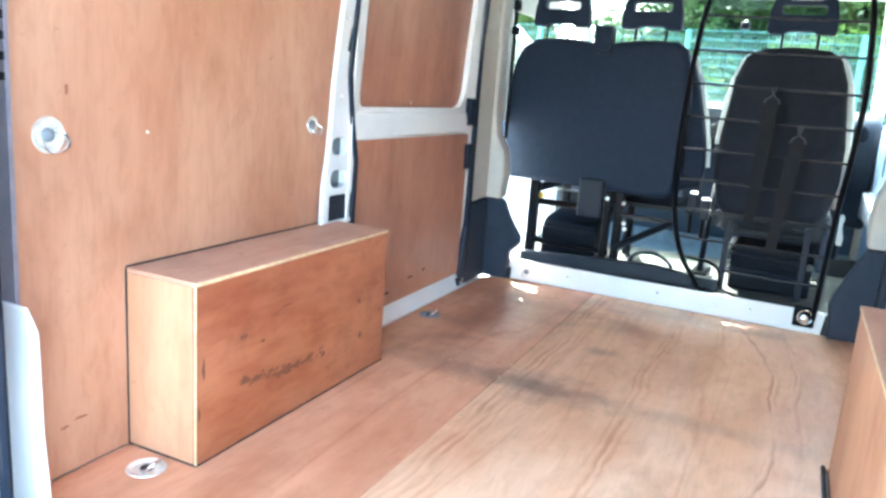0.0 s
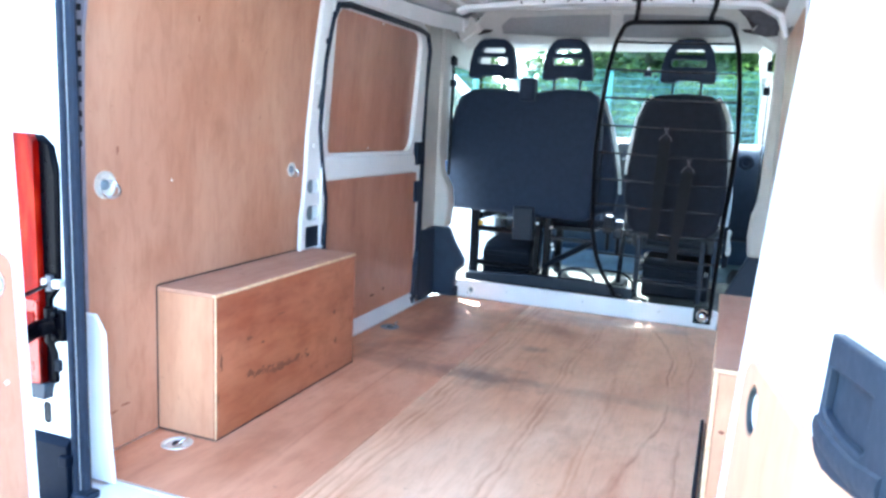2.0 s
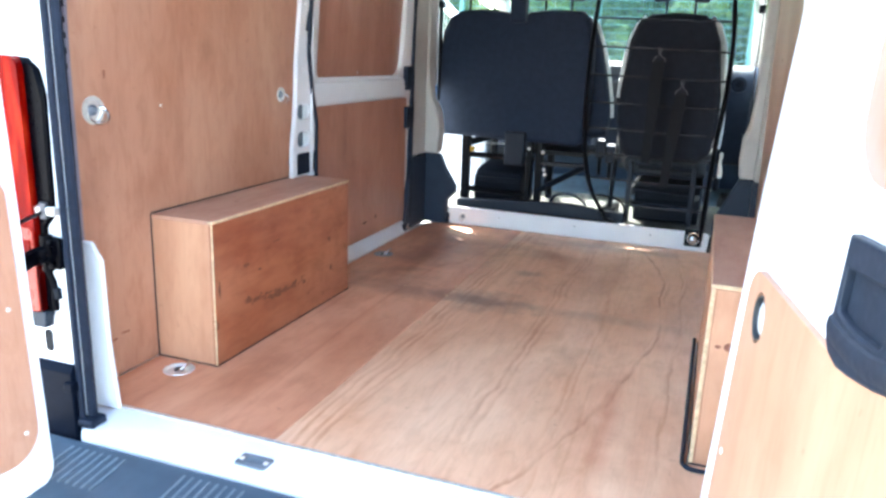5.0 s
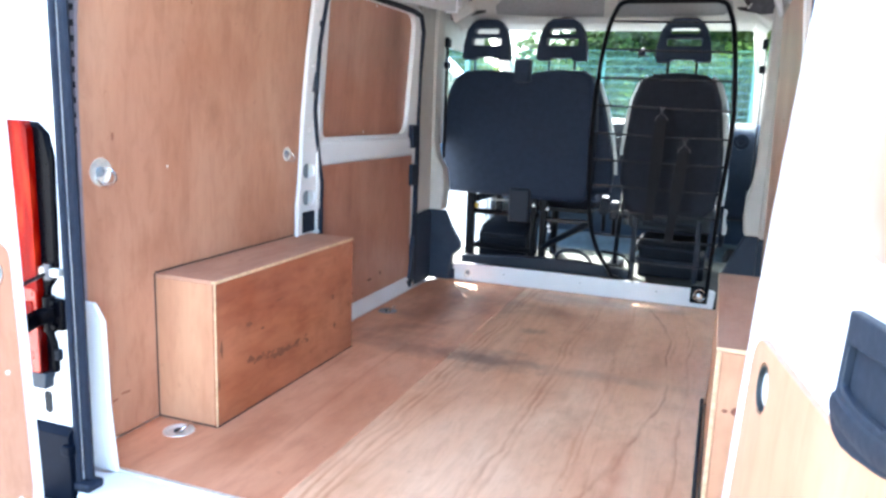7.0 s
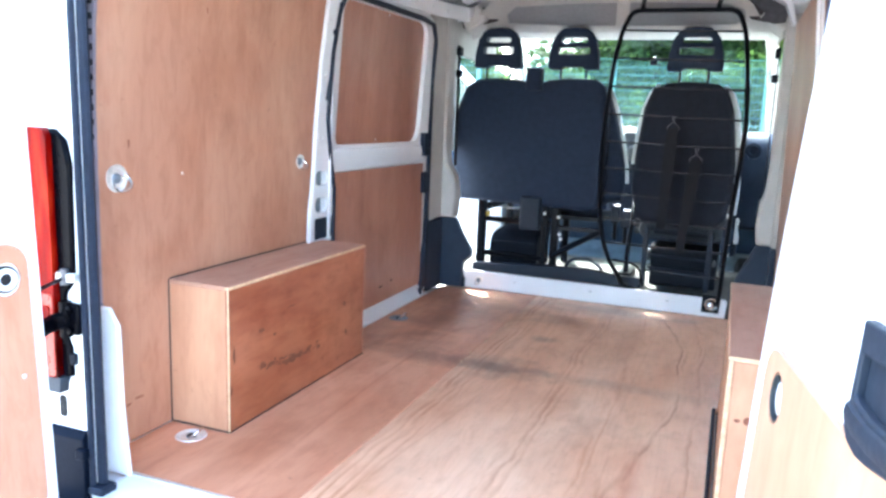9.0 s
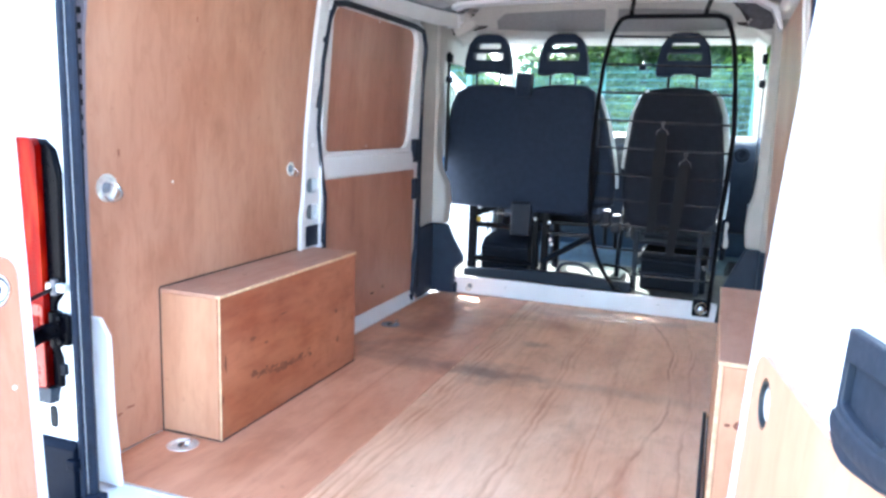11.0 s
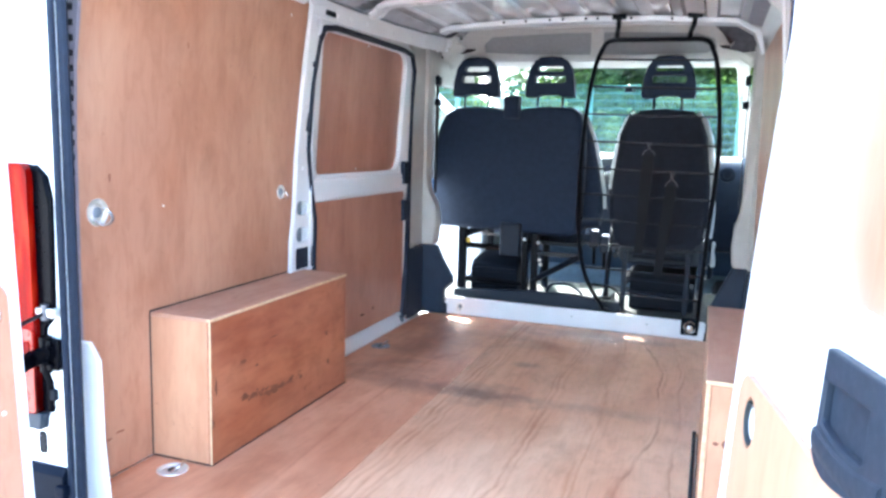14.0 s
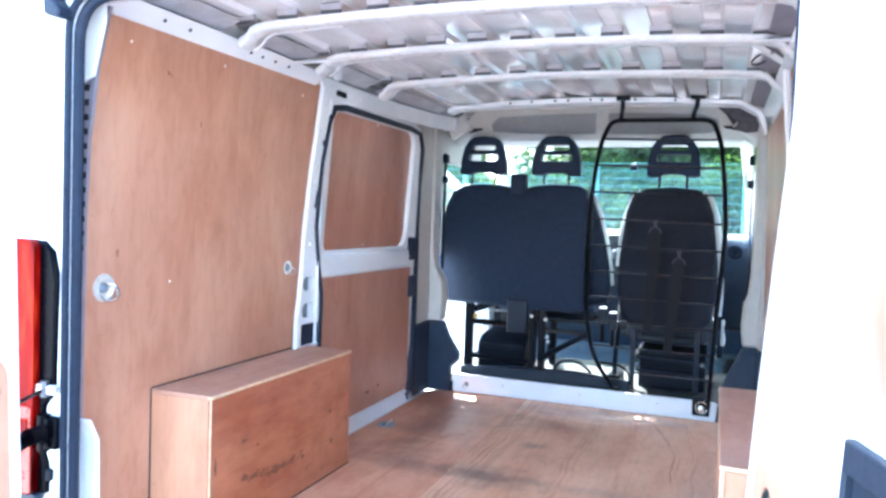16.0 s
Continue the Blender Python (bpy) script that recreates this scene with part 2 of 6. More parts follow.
M = dict(
    ply_floor=plywood("plywood_floor", "y", (0.89, 0.583, 0.375), (0.84, 0.503, 0.308), (0.72, 0.383, 0.222), 1.0, 0.6, 0.42, 0.40, 0.40, SMUDGES_SHADE, STREAKS, RED_FIGURE),
    ply_floor_b=plywood("plywood_floor_b", "y", (0.76, 0.390, 0.235), (0.68, 0.318, 0.180), (0.57, 0.243, 0.130), 7.7, 0.6, 0.55, 0.42, 0.45, SMUDGES_SHADE),
    ply_wall=plywood("plywood_wall", "z", PLY_L, PLY_M, PLY_D, 2.2, 0.65),
    ply_door=plywood("plywood_door", "z", (0.50, 0.250, 0.165), (0.43, 0.198, 0.128), (0.36, 0.152, 0.096), 5.1, 0.6, 0.0, 0.30),
    ply_side_lit=plywood("plywood_side", "z", (0.60, 0.36, 0.225), (0.54, 0.30, 0.18), (0.47, 0.245, 0.145), 9.3, 0.5, 0.0, 0.27),
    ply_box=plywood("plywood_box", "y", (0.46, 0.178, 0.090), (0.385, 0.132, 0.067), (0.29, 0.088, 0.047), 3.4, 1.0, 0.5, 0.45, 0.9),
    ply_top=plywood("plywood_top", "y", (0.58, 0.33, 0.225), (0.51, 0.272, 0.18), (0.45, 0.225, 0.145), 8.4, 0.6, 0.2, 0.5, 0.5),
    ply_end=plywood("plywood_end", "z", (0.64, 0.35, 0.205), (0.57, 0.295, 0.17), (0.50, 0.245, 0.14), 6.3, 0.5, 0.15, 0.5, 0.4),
    ply_pale=plywood("plywood_pale", "z", (0.52, 0.312, 0.196), (0.47, 0.266, 0.164), (0.41, 0.220, 0.134), 4.6, 0.4, 0.0, 0.45, 0.3),
    ply_edge=plain("plywood_edge", (0.66, 0.47, 0.28), 0.7, 0, 0.25, 60),
    steel_white=plain("white_paint", (0.78, 0.78, 0.78), 0.32, 0, 0.04, 6, 0.05, 200, 0.3),
    primer=plain("roof_paint", (0.80, 0.77, 0.765), 0.13, 0, 0.08, 5, 0.06, 7, 0.6),
    bow_paint=plain("bow_paint", (0.64, 0.625, 0.61), 0.30, 0, 0.06, 8, 0.05, 120),
    galvanised=plain("galvanised_strip", (0.55, 0.58, 0.60), 0.22, 0.8, 0.25, 45, 0.3, 90),
    plastic_trim=plain("corner_plastic", (0.0022, 0.0042, 0.010), 0.6, 0, 0.12, 20, 0.2, 420, 0.0, 0.05),
    strip_shade=plain("strip_shade_grey", (0.20, 0.18, 0.21), 0.5, 0, 0.15, 20),
    steel_shade_dark=plain("dull_steel_and_shade", (0.045, 0.052, 0.055), 0.45, 0.3, 0.25, 60),
    card_blue=plain("door_card_plastic", (0.035, 0.058, 0.10), 0.45, 0, 0.15, 12, 0.3, 420),
    gap_shade=plain("gap_shade_grey", (0.42, 0.415, 0.43), 0.4, 0, 0.25, 9),
    gloss_black=plain("gloss_black", (0.0010, 0.0010, 0.0022), 0.3, 0, 0.2, 30, 0.1, 300, 0.0, 0.05),
    sealer_shade=plain("dark_sealer_and_shade", (0.035, 0.026, 0.026), 0.6, 0, 0.2, 30),
    latch_shade_grey=plain("latch_steel_and_shade", (0.20, 0.23, 0.26), 0.4, 0.3, 0.15, 60),
    step_plastic=plain("step_plastic", (0.055, 0.080, 0.105), 0.5, 0, 0.2, 9, 0.3, 420),
    rib_lit_grey=plain("step_rib_lit_grey", (0.13, 0.165, 0.19), 0.5, 0, 0.2, 40),
    pad_grey=plain("grey_bonding_pad", (0.33, 0.30, 0.305), 0.6, 0, 0.12, 30),
    putty_shade=plain("seam_putty_and_shade", (0.075, 0.072, 0.078), 0.7, 0, 0.25, 40),
    rubber=plain("rubber_seal", (0.013, 0.018, 0.031), 0.45, 0, 0.2, 40, 0.15, 300, 0.0, 0.16),
    plastic_dark=plain("dark_grey_plastic", (0.007, 0.009, 0.014), 0.5, 0, 0.12, 25, 0.3, 420, 0.0, 0.08),
    plastic_cover=plain("grey_cover_plastic", (0.014, 0.018, 0.028), 0.5, 0, 0.12, 25, 0.3, 420),
    plastic_blue=plain("blue_grey_plastic", (0.026, 0.036, 0.056), 0.5, 0, 0.12, 20, 0.3, 420),
    plastic_handle=plain("handle_plastic", (0.015, 0.022, 0.034), 0.5, 0, 0.12, 20, 0.2, 420),
    plastic_beige=plain("beige_plastic", (0.47, 0.445, 0.405), 0.6, 0, 0.06, 12, 0.3, 380),
    liner=plain("headlining", (0.52, 0.49, 0.45), 0.9, 0, 0.06, 40, 0.5, 700),
    recess=plain("recess_shade_grey", (0.27, 0.265, 0.26), 0.95, 0, 0.1, 60, 0.5, 700),
    fabric=plain("seat_back_vinyl", (0.0125, 0.0205, 0.039), 0.72, 0, 0.15, 30, 0.35, 520),
    fabric_black=plain("driver_seat_cloth", (0.0115, 0.0135, 0.021), 0.8, 0, 0.15, 30, 0.35, 520),
    fabric_side=plain("seat_side_cloth", (0.06, 0.064, 0.072), 0.9, 0, 0.15, 60, 0.5, 800),
    pale_and_sunlit=plain("pale_and_sunlit_cloth", (0.50, 0.52, 0.52), 0.9, 0, 0.1, 60, 0.5, 800),
    belt=plain("belt_webbing", (0.008, 0.008, 0.010), 0.75, 0, 0.2, 90, 0.4, 900),
    black_metal=plain("black_painted_tube", (0.003, 0.0034, 0.0052), 0.30, 0, 0.25, 60, 0.1, 300, 0.0, 0.12),
    # greyer than the black tube, putting the bars' highlights into the colour
    bar_metal=plain("grey_black_tube", (0.026, 0.028, 0.033), 0.24, 0, 0.3, 60, 0.1, 300, 0.0, 0.6),
    zinc=plain("zinc_plated_steel", (0.78, 0.76, 0.70), 0.38, 0.55, 0.15, 60, 0.2, 300),
    chrome=plain("bright_steel", (0.75, 0.75, 0.75), 0.18, 1.0, 0.1, 50, 0.1, 300),
    mat_floor=plain("cab_floor_mat", (0.085, 0.115, 0.135), 0.36, 0, 0.3, 14, 0.12, 120),
    carpet=plain("cab_floor_lining", (0.052, 0.053, 0.050), 0.75, 0, 0.35, 22, 0.4, 90),
    connector=plain("yellow_connector", (0.42, 0.25, 0.02), 0.5),
    glove=plain("dash_plastic", (0.011, 0.017, 0.030), 0.55, 0, 0.12, 20, 0.3, 420),
    tyre=plain("tyre_rubber", (0.02, 0.02, 0.02), 0.8),
    asphalt=plain("pale_yard_surface", (0.40, 0.385, 0.365), 0.9, 0, 0.28, 1.3, 0.6, 140),
    fence=plain("green_fence_paint", (0.075, 0.20, 0.175), 0.4, 0, 0.1, 9),
    bark=plain("bark", (0.09, 0.065, 0.045), 0.95, 0, 0.4, 14, 0.8, 60),
    # near-black that paints the shade inside holes and slots
    hole=plain("dark_cavity", (0.012, 0.012, 0.014), 0.85),
    wire=plain("bent_wire", (0.10, 0.10, 0.11), 0.4, 0.6),
    amber=plain("orange_red_lens", (0.30, 0.013, 0.003), 0.3),
    smear=plain("brown_smear", (0.17, 0.062, 0.032), 0.6, 0, 0.35, 90),
    knot=plain("brown_knot", (0.25, 0.085, 0.045), 0.6, 0, 0.35, 90),
    dirt=plain("black_scuff", (0.15, 0.07, 0.04), 0.7, 0, 0.4, 60),
)


def red_lens():
    m, nt, b, co = start_mat("red_lens")
    n = noise_tex(nt, co, 1.0, 2, 0.5, (16, 16, 3.0))
    r = ramp(nt, [(0.34, (0.030, 0.0002, 0.0002)), (0.50, (0.105, 0.0006, 0.0004)), (0.60, (0.17, 0.0016, 0.0006)), (0.68, (0.32, 0.016, 0.004))])
    nt.links.new(n, r.inputs[0])
    nt.links.new(r.outputs[0], b.inputs["Base Color"])
    b.inputs["Roughness"].default_value = 0.22
    b.inputs["Specular IOR Level"].default_value = 0.06
    return m


def glass_mat(name, tint):
    m, nt, b, co = start_mat(name)
    b.inputs["Base Color"].default_value = (*tint, 1)
    b.inputs["Transmission Weight"].default_value = 1.0
    b.inputs["Roughness"].default_value = 0.0
    b.inputs["IOR"].default_value = 1.45
    return m


def leaf_mat():
    m, nt, b, co = start_mat("leaf")
    geo = nt.nodes.new("ShaderNodeNewGeometry")
    r = ramp(nt, [(0.0, (0.034, 0.066, 0.014)), (0.5, (0.068, 0.120, 0.024)), (1.0, (0.135, 0.19, 0.045))])
    nt.links.new(geo.outputs["Random Per Island"], r.inputs[0])
    nt.links.new(r.outputs[0], b.inputs["Base Color"])
    b.inputs["Roughness"].default_value = 0.55
    t = nt.nodes.new("ShaderNodeBsdfTranslucent")
    nt.links.new(r.outputs[0], t.inputs[0])
    mx = nt.nodes.new("ShaderNodeMixShader")
    mx.inputs[0].default_value = 0.5
    out = nt.nodes["Material Output"]
    nt.links.new(b.outputs[0], mx.inputs[1])
    nt.links.new(t.outputs[0], mx.inputs[2])
    nt.links.new(mx.outputs[0], out.inputs[0])
    return m


M["red"] = red_lens()
M["glass"] = glass_mat("window_glass", (0.62, 0.76, 0.73))
M["leaf"] = leaf_mat()


# ---- mesh helpers ----
def thing(name, label, category, group="", kind="", at=(0, 0, 0)):
    e = new(name)
    e.empty_display_size = 0.1
    e.location = at
    return tagged(e, label, category, group, kind)


def link_mesh(name, bm, material, smooth=None):
    me = bpy.data.meshes.new(name)
    bmesh.ops.recalc_face_normals(bm, faces=bm.faces[:])
    bm.to_mesh(me)
    bm.free()
    me.materials.append(M[material])
    ob = new(name, me)
    if smooth is not None:
        for p in me.polygons:
            p.use_smooth = True
        me.set_sharp_from_angle(angle=radians(smooth))
    return ob


def part(name, bm, material, parent, label="", smooth=35, bevel=0.0, segs=2):
    ob = link_mesh(name, bm, material, smooth)
    ob.parent = parent
    if parent.type == "EMPTY" or parent.parent is None:
        base = parent.location.copy()
    else:
        base = parent.location + parent.parent.location
    ob.location = -base
    if label:
        tagged(ob, label)
    if bevel:
        md = ob.modifiers.new("bevel", "BEVEL")
        md.width, md.segments, md.limit_method, md.angle_limit = bevel, segs, "ANGLE", radians(40)
    return ob


def solo(name, bm, material, label, category, group="", kind="", smooth=35, bevel=0.0, segs=2):
    ob = link_mesh(name, bm, material, smooth)
    if bevel:
        md = ob.modifiers.new("bevel", "BEVEL")
        md.width, md.segments, md.limit_method, md.angle_limit = bevel, segs, "ANGLE", radians(40)
    return tagged(ob, label, category, group, kind)


def box(bm, x0, x1, y0, y1, z0, z1, m=None):
    vs = [bm.verts.new((x, y, z)) for x in (x0, x1) for y in (y0, y1) for z in (z0, z1)]
    for f in ((0, 1, 3, 2), (4, 6, 7, 5), (0, 4, 5, 1), (2, 3, 7, 6), (0, 2, 6, 4), (1, 5, 7, 3)):
        bm.faces.new([vs[i] for i in f])
    if m is not None:
        bmesh.ops.transform(bm, matrix=m, verts=vs)
    return bm


def boxed(*a, m=None):
    return box(bmesh.new(), *a, m=m)


def axes(axis):
    """Maps (u, v, w) to the world: a plate in the plane across that axis."""
    return {"x": lambda u, v, w: (w, u, v), "y": lambda u, v, w: (u, w, v), "z": lambda u, v, w: (u, v, w)}[axis]


def plate(axis, outline, w0, w1, holes=(), bm=None, bend=None):
    """A sheet with holes: an outline in two axes, thick from w0 to w1 along the third."""
    bm = bm or bmesh.new()
    put = axes(axis)
    edges = []
    for loop in (outline, *holes):
        vs = [bm.verts.new(put(u, v, w0)) for u, v in loop]
        edges += [bm.edges.new((vs[i], vs[(i + 1) % len(vs)])) for i in range(len(vs))]
    made = bmesh.ops.triangle_fill(bm, use_beauty=True, use_dissolve=False, edges=edges)
    faces = [g for g in made["geom"] if isinstance(g, bmesh.types.BMFace)]
    ex = bmesh.ops.extrude_face_region(bm, geom=faces)
    step = Vector(put(0, 0, w1)) - Vector(put(0, 0, w0))
    top = [g for g in ex["geom"] if isinstance(g, bmesh.types.BMVert)]
    bmesh.ops.translate(bm, verts=top, vec=step)
    if bend:
        for v in bm.verts:
            v.co = Vector(bend(*v.co))
    return bm


def rrect(u0, u1, v0, v1, r, n=5):
    """A rectangle's outline with round corners; r: one radius or four (from low-low, going round)."""
    rs = r if isinstance(r, (tuple, list)) else (r,) * 4
    pts = []
    for (cu, cv, a0), q in zip(((u0, v0, 180), (u1, v0, 270), (u1, v1, 0), (u0, v1, 90)), rs):
        ou, ov = cu + (q if cu == u0 else -q), cv + (q if cv == v0 else -q)
        for i in range(n + 1 if q > 0 else 1):
            a = radians(a0 + 90 * i / n)
            pts.append((ou + q * math.cos(a), ov + q * math.sin(a)))
    return pts


def oval(cu, cv, ru, rv, n=20, turn=0.0):
    return [(cu + ru * math.cos(a) * math.cos(turn) - rv * math.sin(a) * math.sin(turn), cv + ru * math.cos(a) * math.sin(turn) + rv * math.sin(a) * math.cos(turn))
            for a in (2 * math.pi * i / n for i in range(n))]


def tube(pts, r, bm=None, n=8, closed=False, flat=1.0):
    """A round bar along a line of points."""
    bm = bm or bmesh.new()
    P = [Vector(p) for p in pts]
    N = len(P)
    rings, up = [], None
    for i in range(N):
        if closed:
            d = (P[(i + 1) % N] - P[i - 1]).normalized()
        else:
            d = (P[min(i + 1, N - 1)] - P[max(i - 1, 0)]).normalized()
        if up is None:
            up = Vector((0, 0, 1)) if abs(d.z) < 0.9 else Vector((0, 1, 0))
        a = d.cross(up)
        if a.length < 1e-5:
            a = d.cross(Vector((1, 0, 0)))
        a.normalize()
        b = a.cross(d).normalized()
        up = b
        rings.append([bm.verts.new(P[i] + r * math.cos(2 * math.pi * k / n) * a + r * flat * math.sin(2 * math.pi * k / n) * b) for k in range(n)])
    for i in range(N if closed else N - 1):
        A, B = rings[i], rings[(i + 1) % N]
        for k in range(n):
            bm.faces.new((A[k], A[(k + 1) % n], B[(k + 1) % n], B[k]))
    if not closed:
        bm.faces.new(rings[0][::-1])
        bm.faces.new(rings[-1])
    return bm


def arc_pts(pts, r, n=5):
    """Rounds the inner corners of a line of points."""
    P = [Vector(p) for p in pts]
    out = [P[0]]
    for i in range(1, len(P) - 1):
        a, b = (P[i - 1] - P[i]), (P[i + 1] - P[i])
        q = min(r, a.length * 0.45, b.length * 0.45)
        s, e = P[i] + a.normalized() * q, P[i] + b.normalized() * q
        for k in range(n + 1):
            t = k / n
            out.append((1 - t) ** 2 * s + 2 * t * (1 - t) * P[i] + t * t * e)
    out.append(P[-1])
    return out


def lathe(profile, centre, axis, n=24, bm=None):
    """Turns (radius, height) pairs round an axis through centre."""
    bm = bm or bmesh.new()
    c = Vector(centre)
    w = Vector(axis).normalized()
    u = w.orthogonal().normalized()
    v = w.cross(u)
    rings = [[bm.verts.new(c + w * h + (u * math.cos(2 * math.pi * k / n) + v * math.sin(2 * math.pi * k / n)) * r) for k in range(n)] for r, h in profile]
    for A, B in zip(rings, rings[1:]):
        for k in range(n):
            bm.faces.new((A[k], A[(k + 1) % n], B[(k + 1) % n], B[k]))
    if profile[0][0] > 0.0005:
        bm.faces.new(rings[0][::-1])
    if profile[-1][0] > 0.0005:
        bm.faces.new(rings[-1])
    return bm


def ring_of(centre, axis, R, r, bm=None, n=24, squash=1.0):
    c, w = Vector(centre), Vector(axis).normalized()
    u = w.orthogonal().normalized()
    v = w.cross(u)
    return tube([c + u * R * math.cos(a) + v * R * squash * math.sin(a) for a in (2 * math.pi * i / n for i in range(n))], r, bm, 6, True)


def loft(sections, bm=None, cap=True):
    """Skins closed loops of equal length."""
    bm = bm or bmesh.new()
    rows = [[bm.verts.new(p) for p in s] for s in sections]
    n = len(rows[0])
    for A, B in zip(rows, rows[1:]):
        for k in range(n):
            bm.faces.new((A[k], A[(k + 1) % n], B[(k + 1) % n], B[k]))
    if cap:
        bm.faces.new(rows[0][::-1])
        bm.faces.new(rows[-1])
    return bm


def pillow(outline, y0, y1, round_=0.03, steps=4):
    """An upholstered slab: an outline in x and z, from y0 to y1, with soft rims."""
    cx = sum(p[0] for p in outline) / len(outline)
    cz = sum(p[1] for p in outline) / len(outline)
    wx = max(abs(p[0] - cx) for p in outline)
    secs = []
    d = 1 if y1 > y0 else -1
    for i in range(steps + 1):
        a = math.pi / 2 * i / steps
        k = 1 - (round_ / wx) * (1 - math.sin(a))
        secs.append([(cx + (x - cx) * k, y0 + d * round_ * (1 - math.cos(a)), cz + (z - cz) * k) for x, z in outline])
    for i in range(steps + 1):
        a = math.pi / 2 * (1 - i / steps)
        k = 1 - (round_ / wx) * (1 - math.sin(a))
        secs.append([(cx + (x - cx) * k, y1 - d * round_ * (1 - math.cos(a)), cz + (z - cz) * k) for x, z in outline])
    return loft(secs)


GROUND = -0.56
# ---- ground ----
bm = bmesh.new()
bmesh.ops.create_grid(bm, x_segments=40, y_segments=40, size=300)
for v in bm.verts:
    v.co.z = GROUND
solo("ground", bm, "asphalt", "pale grey concrete yard in full sun", "ground", kind="structure")


# ---- van floor ----
def lean(x, z):
    """The side walls stand upright to the waist and lean in above it."""
    s = 1 if x > 0 else -1
    return x - s * 0.045 * max(0, (z - 0.9) / 0.65) ** 1.4


floor = thing("floor", "red plywood floor sheets with cathedral grain, scuffed", "floor", kind="structure")
W, REAR, FRONT, SEAM = 0.9345, 0.125, 2.765, -0.30
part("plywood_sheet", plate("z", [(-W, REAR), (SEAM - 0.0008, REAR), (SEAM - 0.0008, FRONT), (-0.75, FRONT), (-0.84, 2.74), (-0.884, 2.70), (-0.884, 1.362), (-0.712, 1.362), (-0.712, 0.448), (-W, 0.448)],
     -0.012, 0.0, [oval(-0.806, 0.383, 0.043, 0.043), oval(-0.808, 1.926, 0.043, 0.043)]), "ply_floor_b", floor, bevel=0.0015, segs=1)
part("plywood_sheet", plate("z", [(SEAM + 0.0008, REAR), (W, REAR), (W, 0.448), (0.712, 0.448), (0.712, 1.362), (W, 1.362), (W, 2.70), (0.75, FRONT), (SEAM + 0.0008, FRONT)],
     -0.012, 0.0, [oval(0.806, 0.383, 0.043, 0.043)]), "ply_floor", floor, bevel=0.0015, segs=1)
part("steel_pan", boxed(-0.99, 0.99, 0.06, 2.80, -0.06, -0.016), "steel_white", floor)


def splinters(spots):
    """Small chips where the pale inner ply shows, proud of the floor by a hair."""
    rng = random.Random(21)
    bm = bmesh.new()
    for x, y, a, b, turn in spots:
        ring = []
        for i in range(9):
            t = 2 * math.pi * i / 9
            k = 0.55 + 0.7 * rng.random()
            p, q = a * k * math.cos(t), b * k * math.sin(t)
            ring.append((x + p * math.cos(turn) - q * math.sin(turn), y + p * math.sin(turn) + q * math.cos(turn)))
        loft([[(u, v, 0.0002) for u, v in ring], [(x + (u - x) * 0.6, y + (v - y) * 0.6, 0.0012) for u, v in ring]], bm)
    return solo("floor_chips", bm, "ply_edge", "pale splintered chips along the plywood floor joint", "chip", kind="stuff")


splinters([(-0.284, 1.096, 0.016, 0.004, 0.1), (-0.297, 1.446, 0.007, 0.016, 0.2), (-0.296, 1.758, 0.006, 0.014, -0.2), (-0.305, 1.587, 0.004, 0.020, 0.1), (-0.506, 1.494, 0.012, 0.004, 0.3), (0.020, 1.690, 0.010, 0.005, 0.9), (0.032, 1.705, 0.006, 0.004, 0.2)])

# ---- rear frame, sill, seal, bumper ----
APX, APT = 0.80, 1.545
outer = [(-1.0, -0.20), (1.0, -0.20), (1.0, 1.45), (0.93, 1.68), (0.80, 1.75), (-0.80, 1.75), (-0.93, 1.68), (-1.0, 1.45)]
rear_frame = thing("wall_rear", "white steel frame round the rear door opening", "van frame", kind="structure")
part("frame", plate("y", outer, 0.0, 0.045, [rrect(-APX, APX + 0.014, -0.035, APT, (0.02, 0.02, 0.09, 0.09))]), "steel_white", rear_frame, bevel=0.006)
sill = thing("rear_sill", "white painted steel loading sill with a latch plate", "sill", kind="structure")
part("sill_top", plate("x", [(-0.02, -0.05), (-0.015, -0.012), (0.0, -0.004), (0.123, -0.004), (0.123, -0.035), (0.05, -0.05)], -0.798, 0.798), "steel_white", sill, bevel=0.004)
part("edge_strip", boxed(-0.79, 0.79, 0.112, 0.1245, -0.003, 0.003), "zinc", sill, "bright metal edging strip")
lp = part("latch_plate", plate("z", rrect(-0.33, -0.245, -0.004, 0.046, 0.006), -0.0035, 0.0015, [rrect(-0.312, -0.262, 0.008, 0.034, 0.006)]), "latch_shade_grey", sill, "grey steel striker plate")
for x in (-0.3215, -0.2535):
    part("screw", lathe([(0.0075, 0), (0.006, 0.003), (0, 0.0035)], (x, 0.021, 0.0012), (0, 0, 1), 10), "zinc", lp)
part("latch_slot", boxed(-0.313, -0.261, 0.007, 0.035, -0.0038, -0.0018), "rib_lit_grey", lp)
# two sealing lips round the opening
seal = thing("door_seal", "black rubber seal round the rear opening", "seal")
part("bulb", tube([(p.x, 0.022, p.y) for p in arc_pts([(-0.792, -0.004, 0), (-0.792, 1.533, 0), (0.806, 1.533, 0), (0.806, -0.004, 0)], 0.11, 10)], 0.013), "rubber", seal)
part("lip", tube([(p.x, 0.0, p.y) for p in arc_pts([(-0.803, -0.004, 0), (-0.803, 1.545, 0), (0.816, 1.545, 0), (0.816, -0.004, 0)], 0.11, 10)], 0.009), "rubber", seal)
for s in (-1, 1):
    part("seal_foot", boxed(s * 0.79 - 0.03, s * 0.79 + 0.03, -0.014, 0.04, -0.0035, 0.02), "rubber", seal, bevel=0.006)
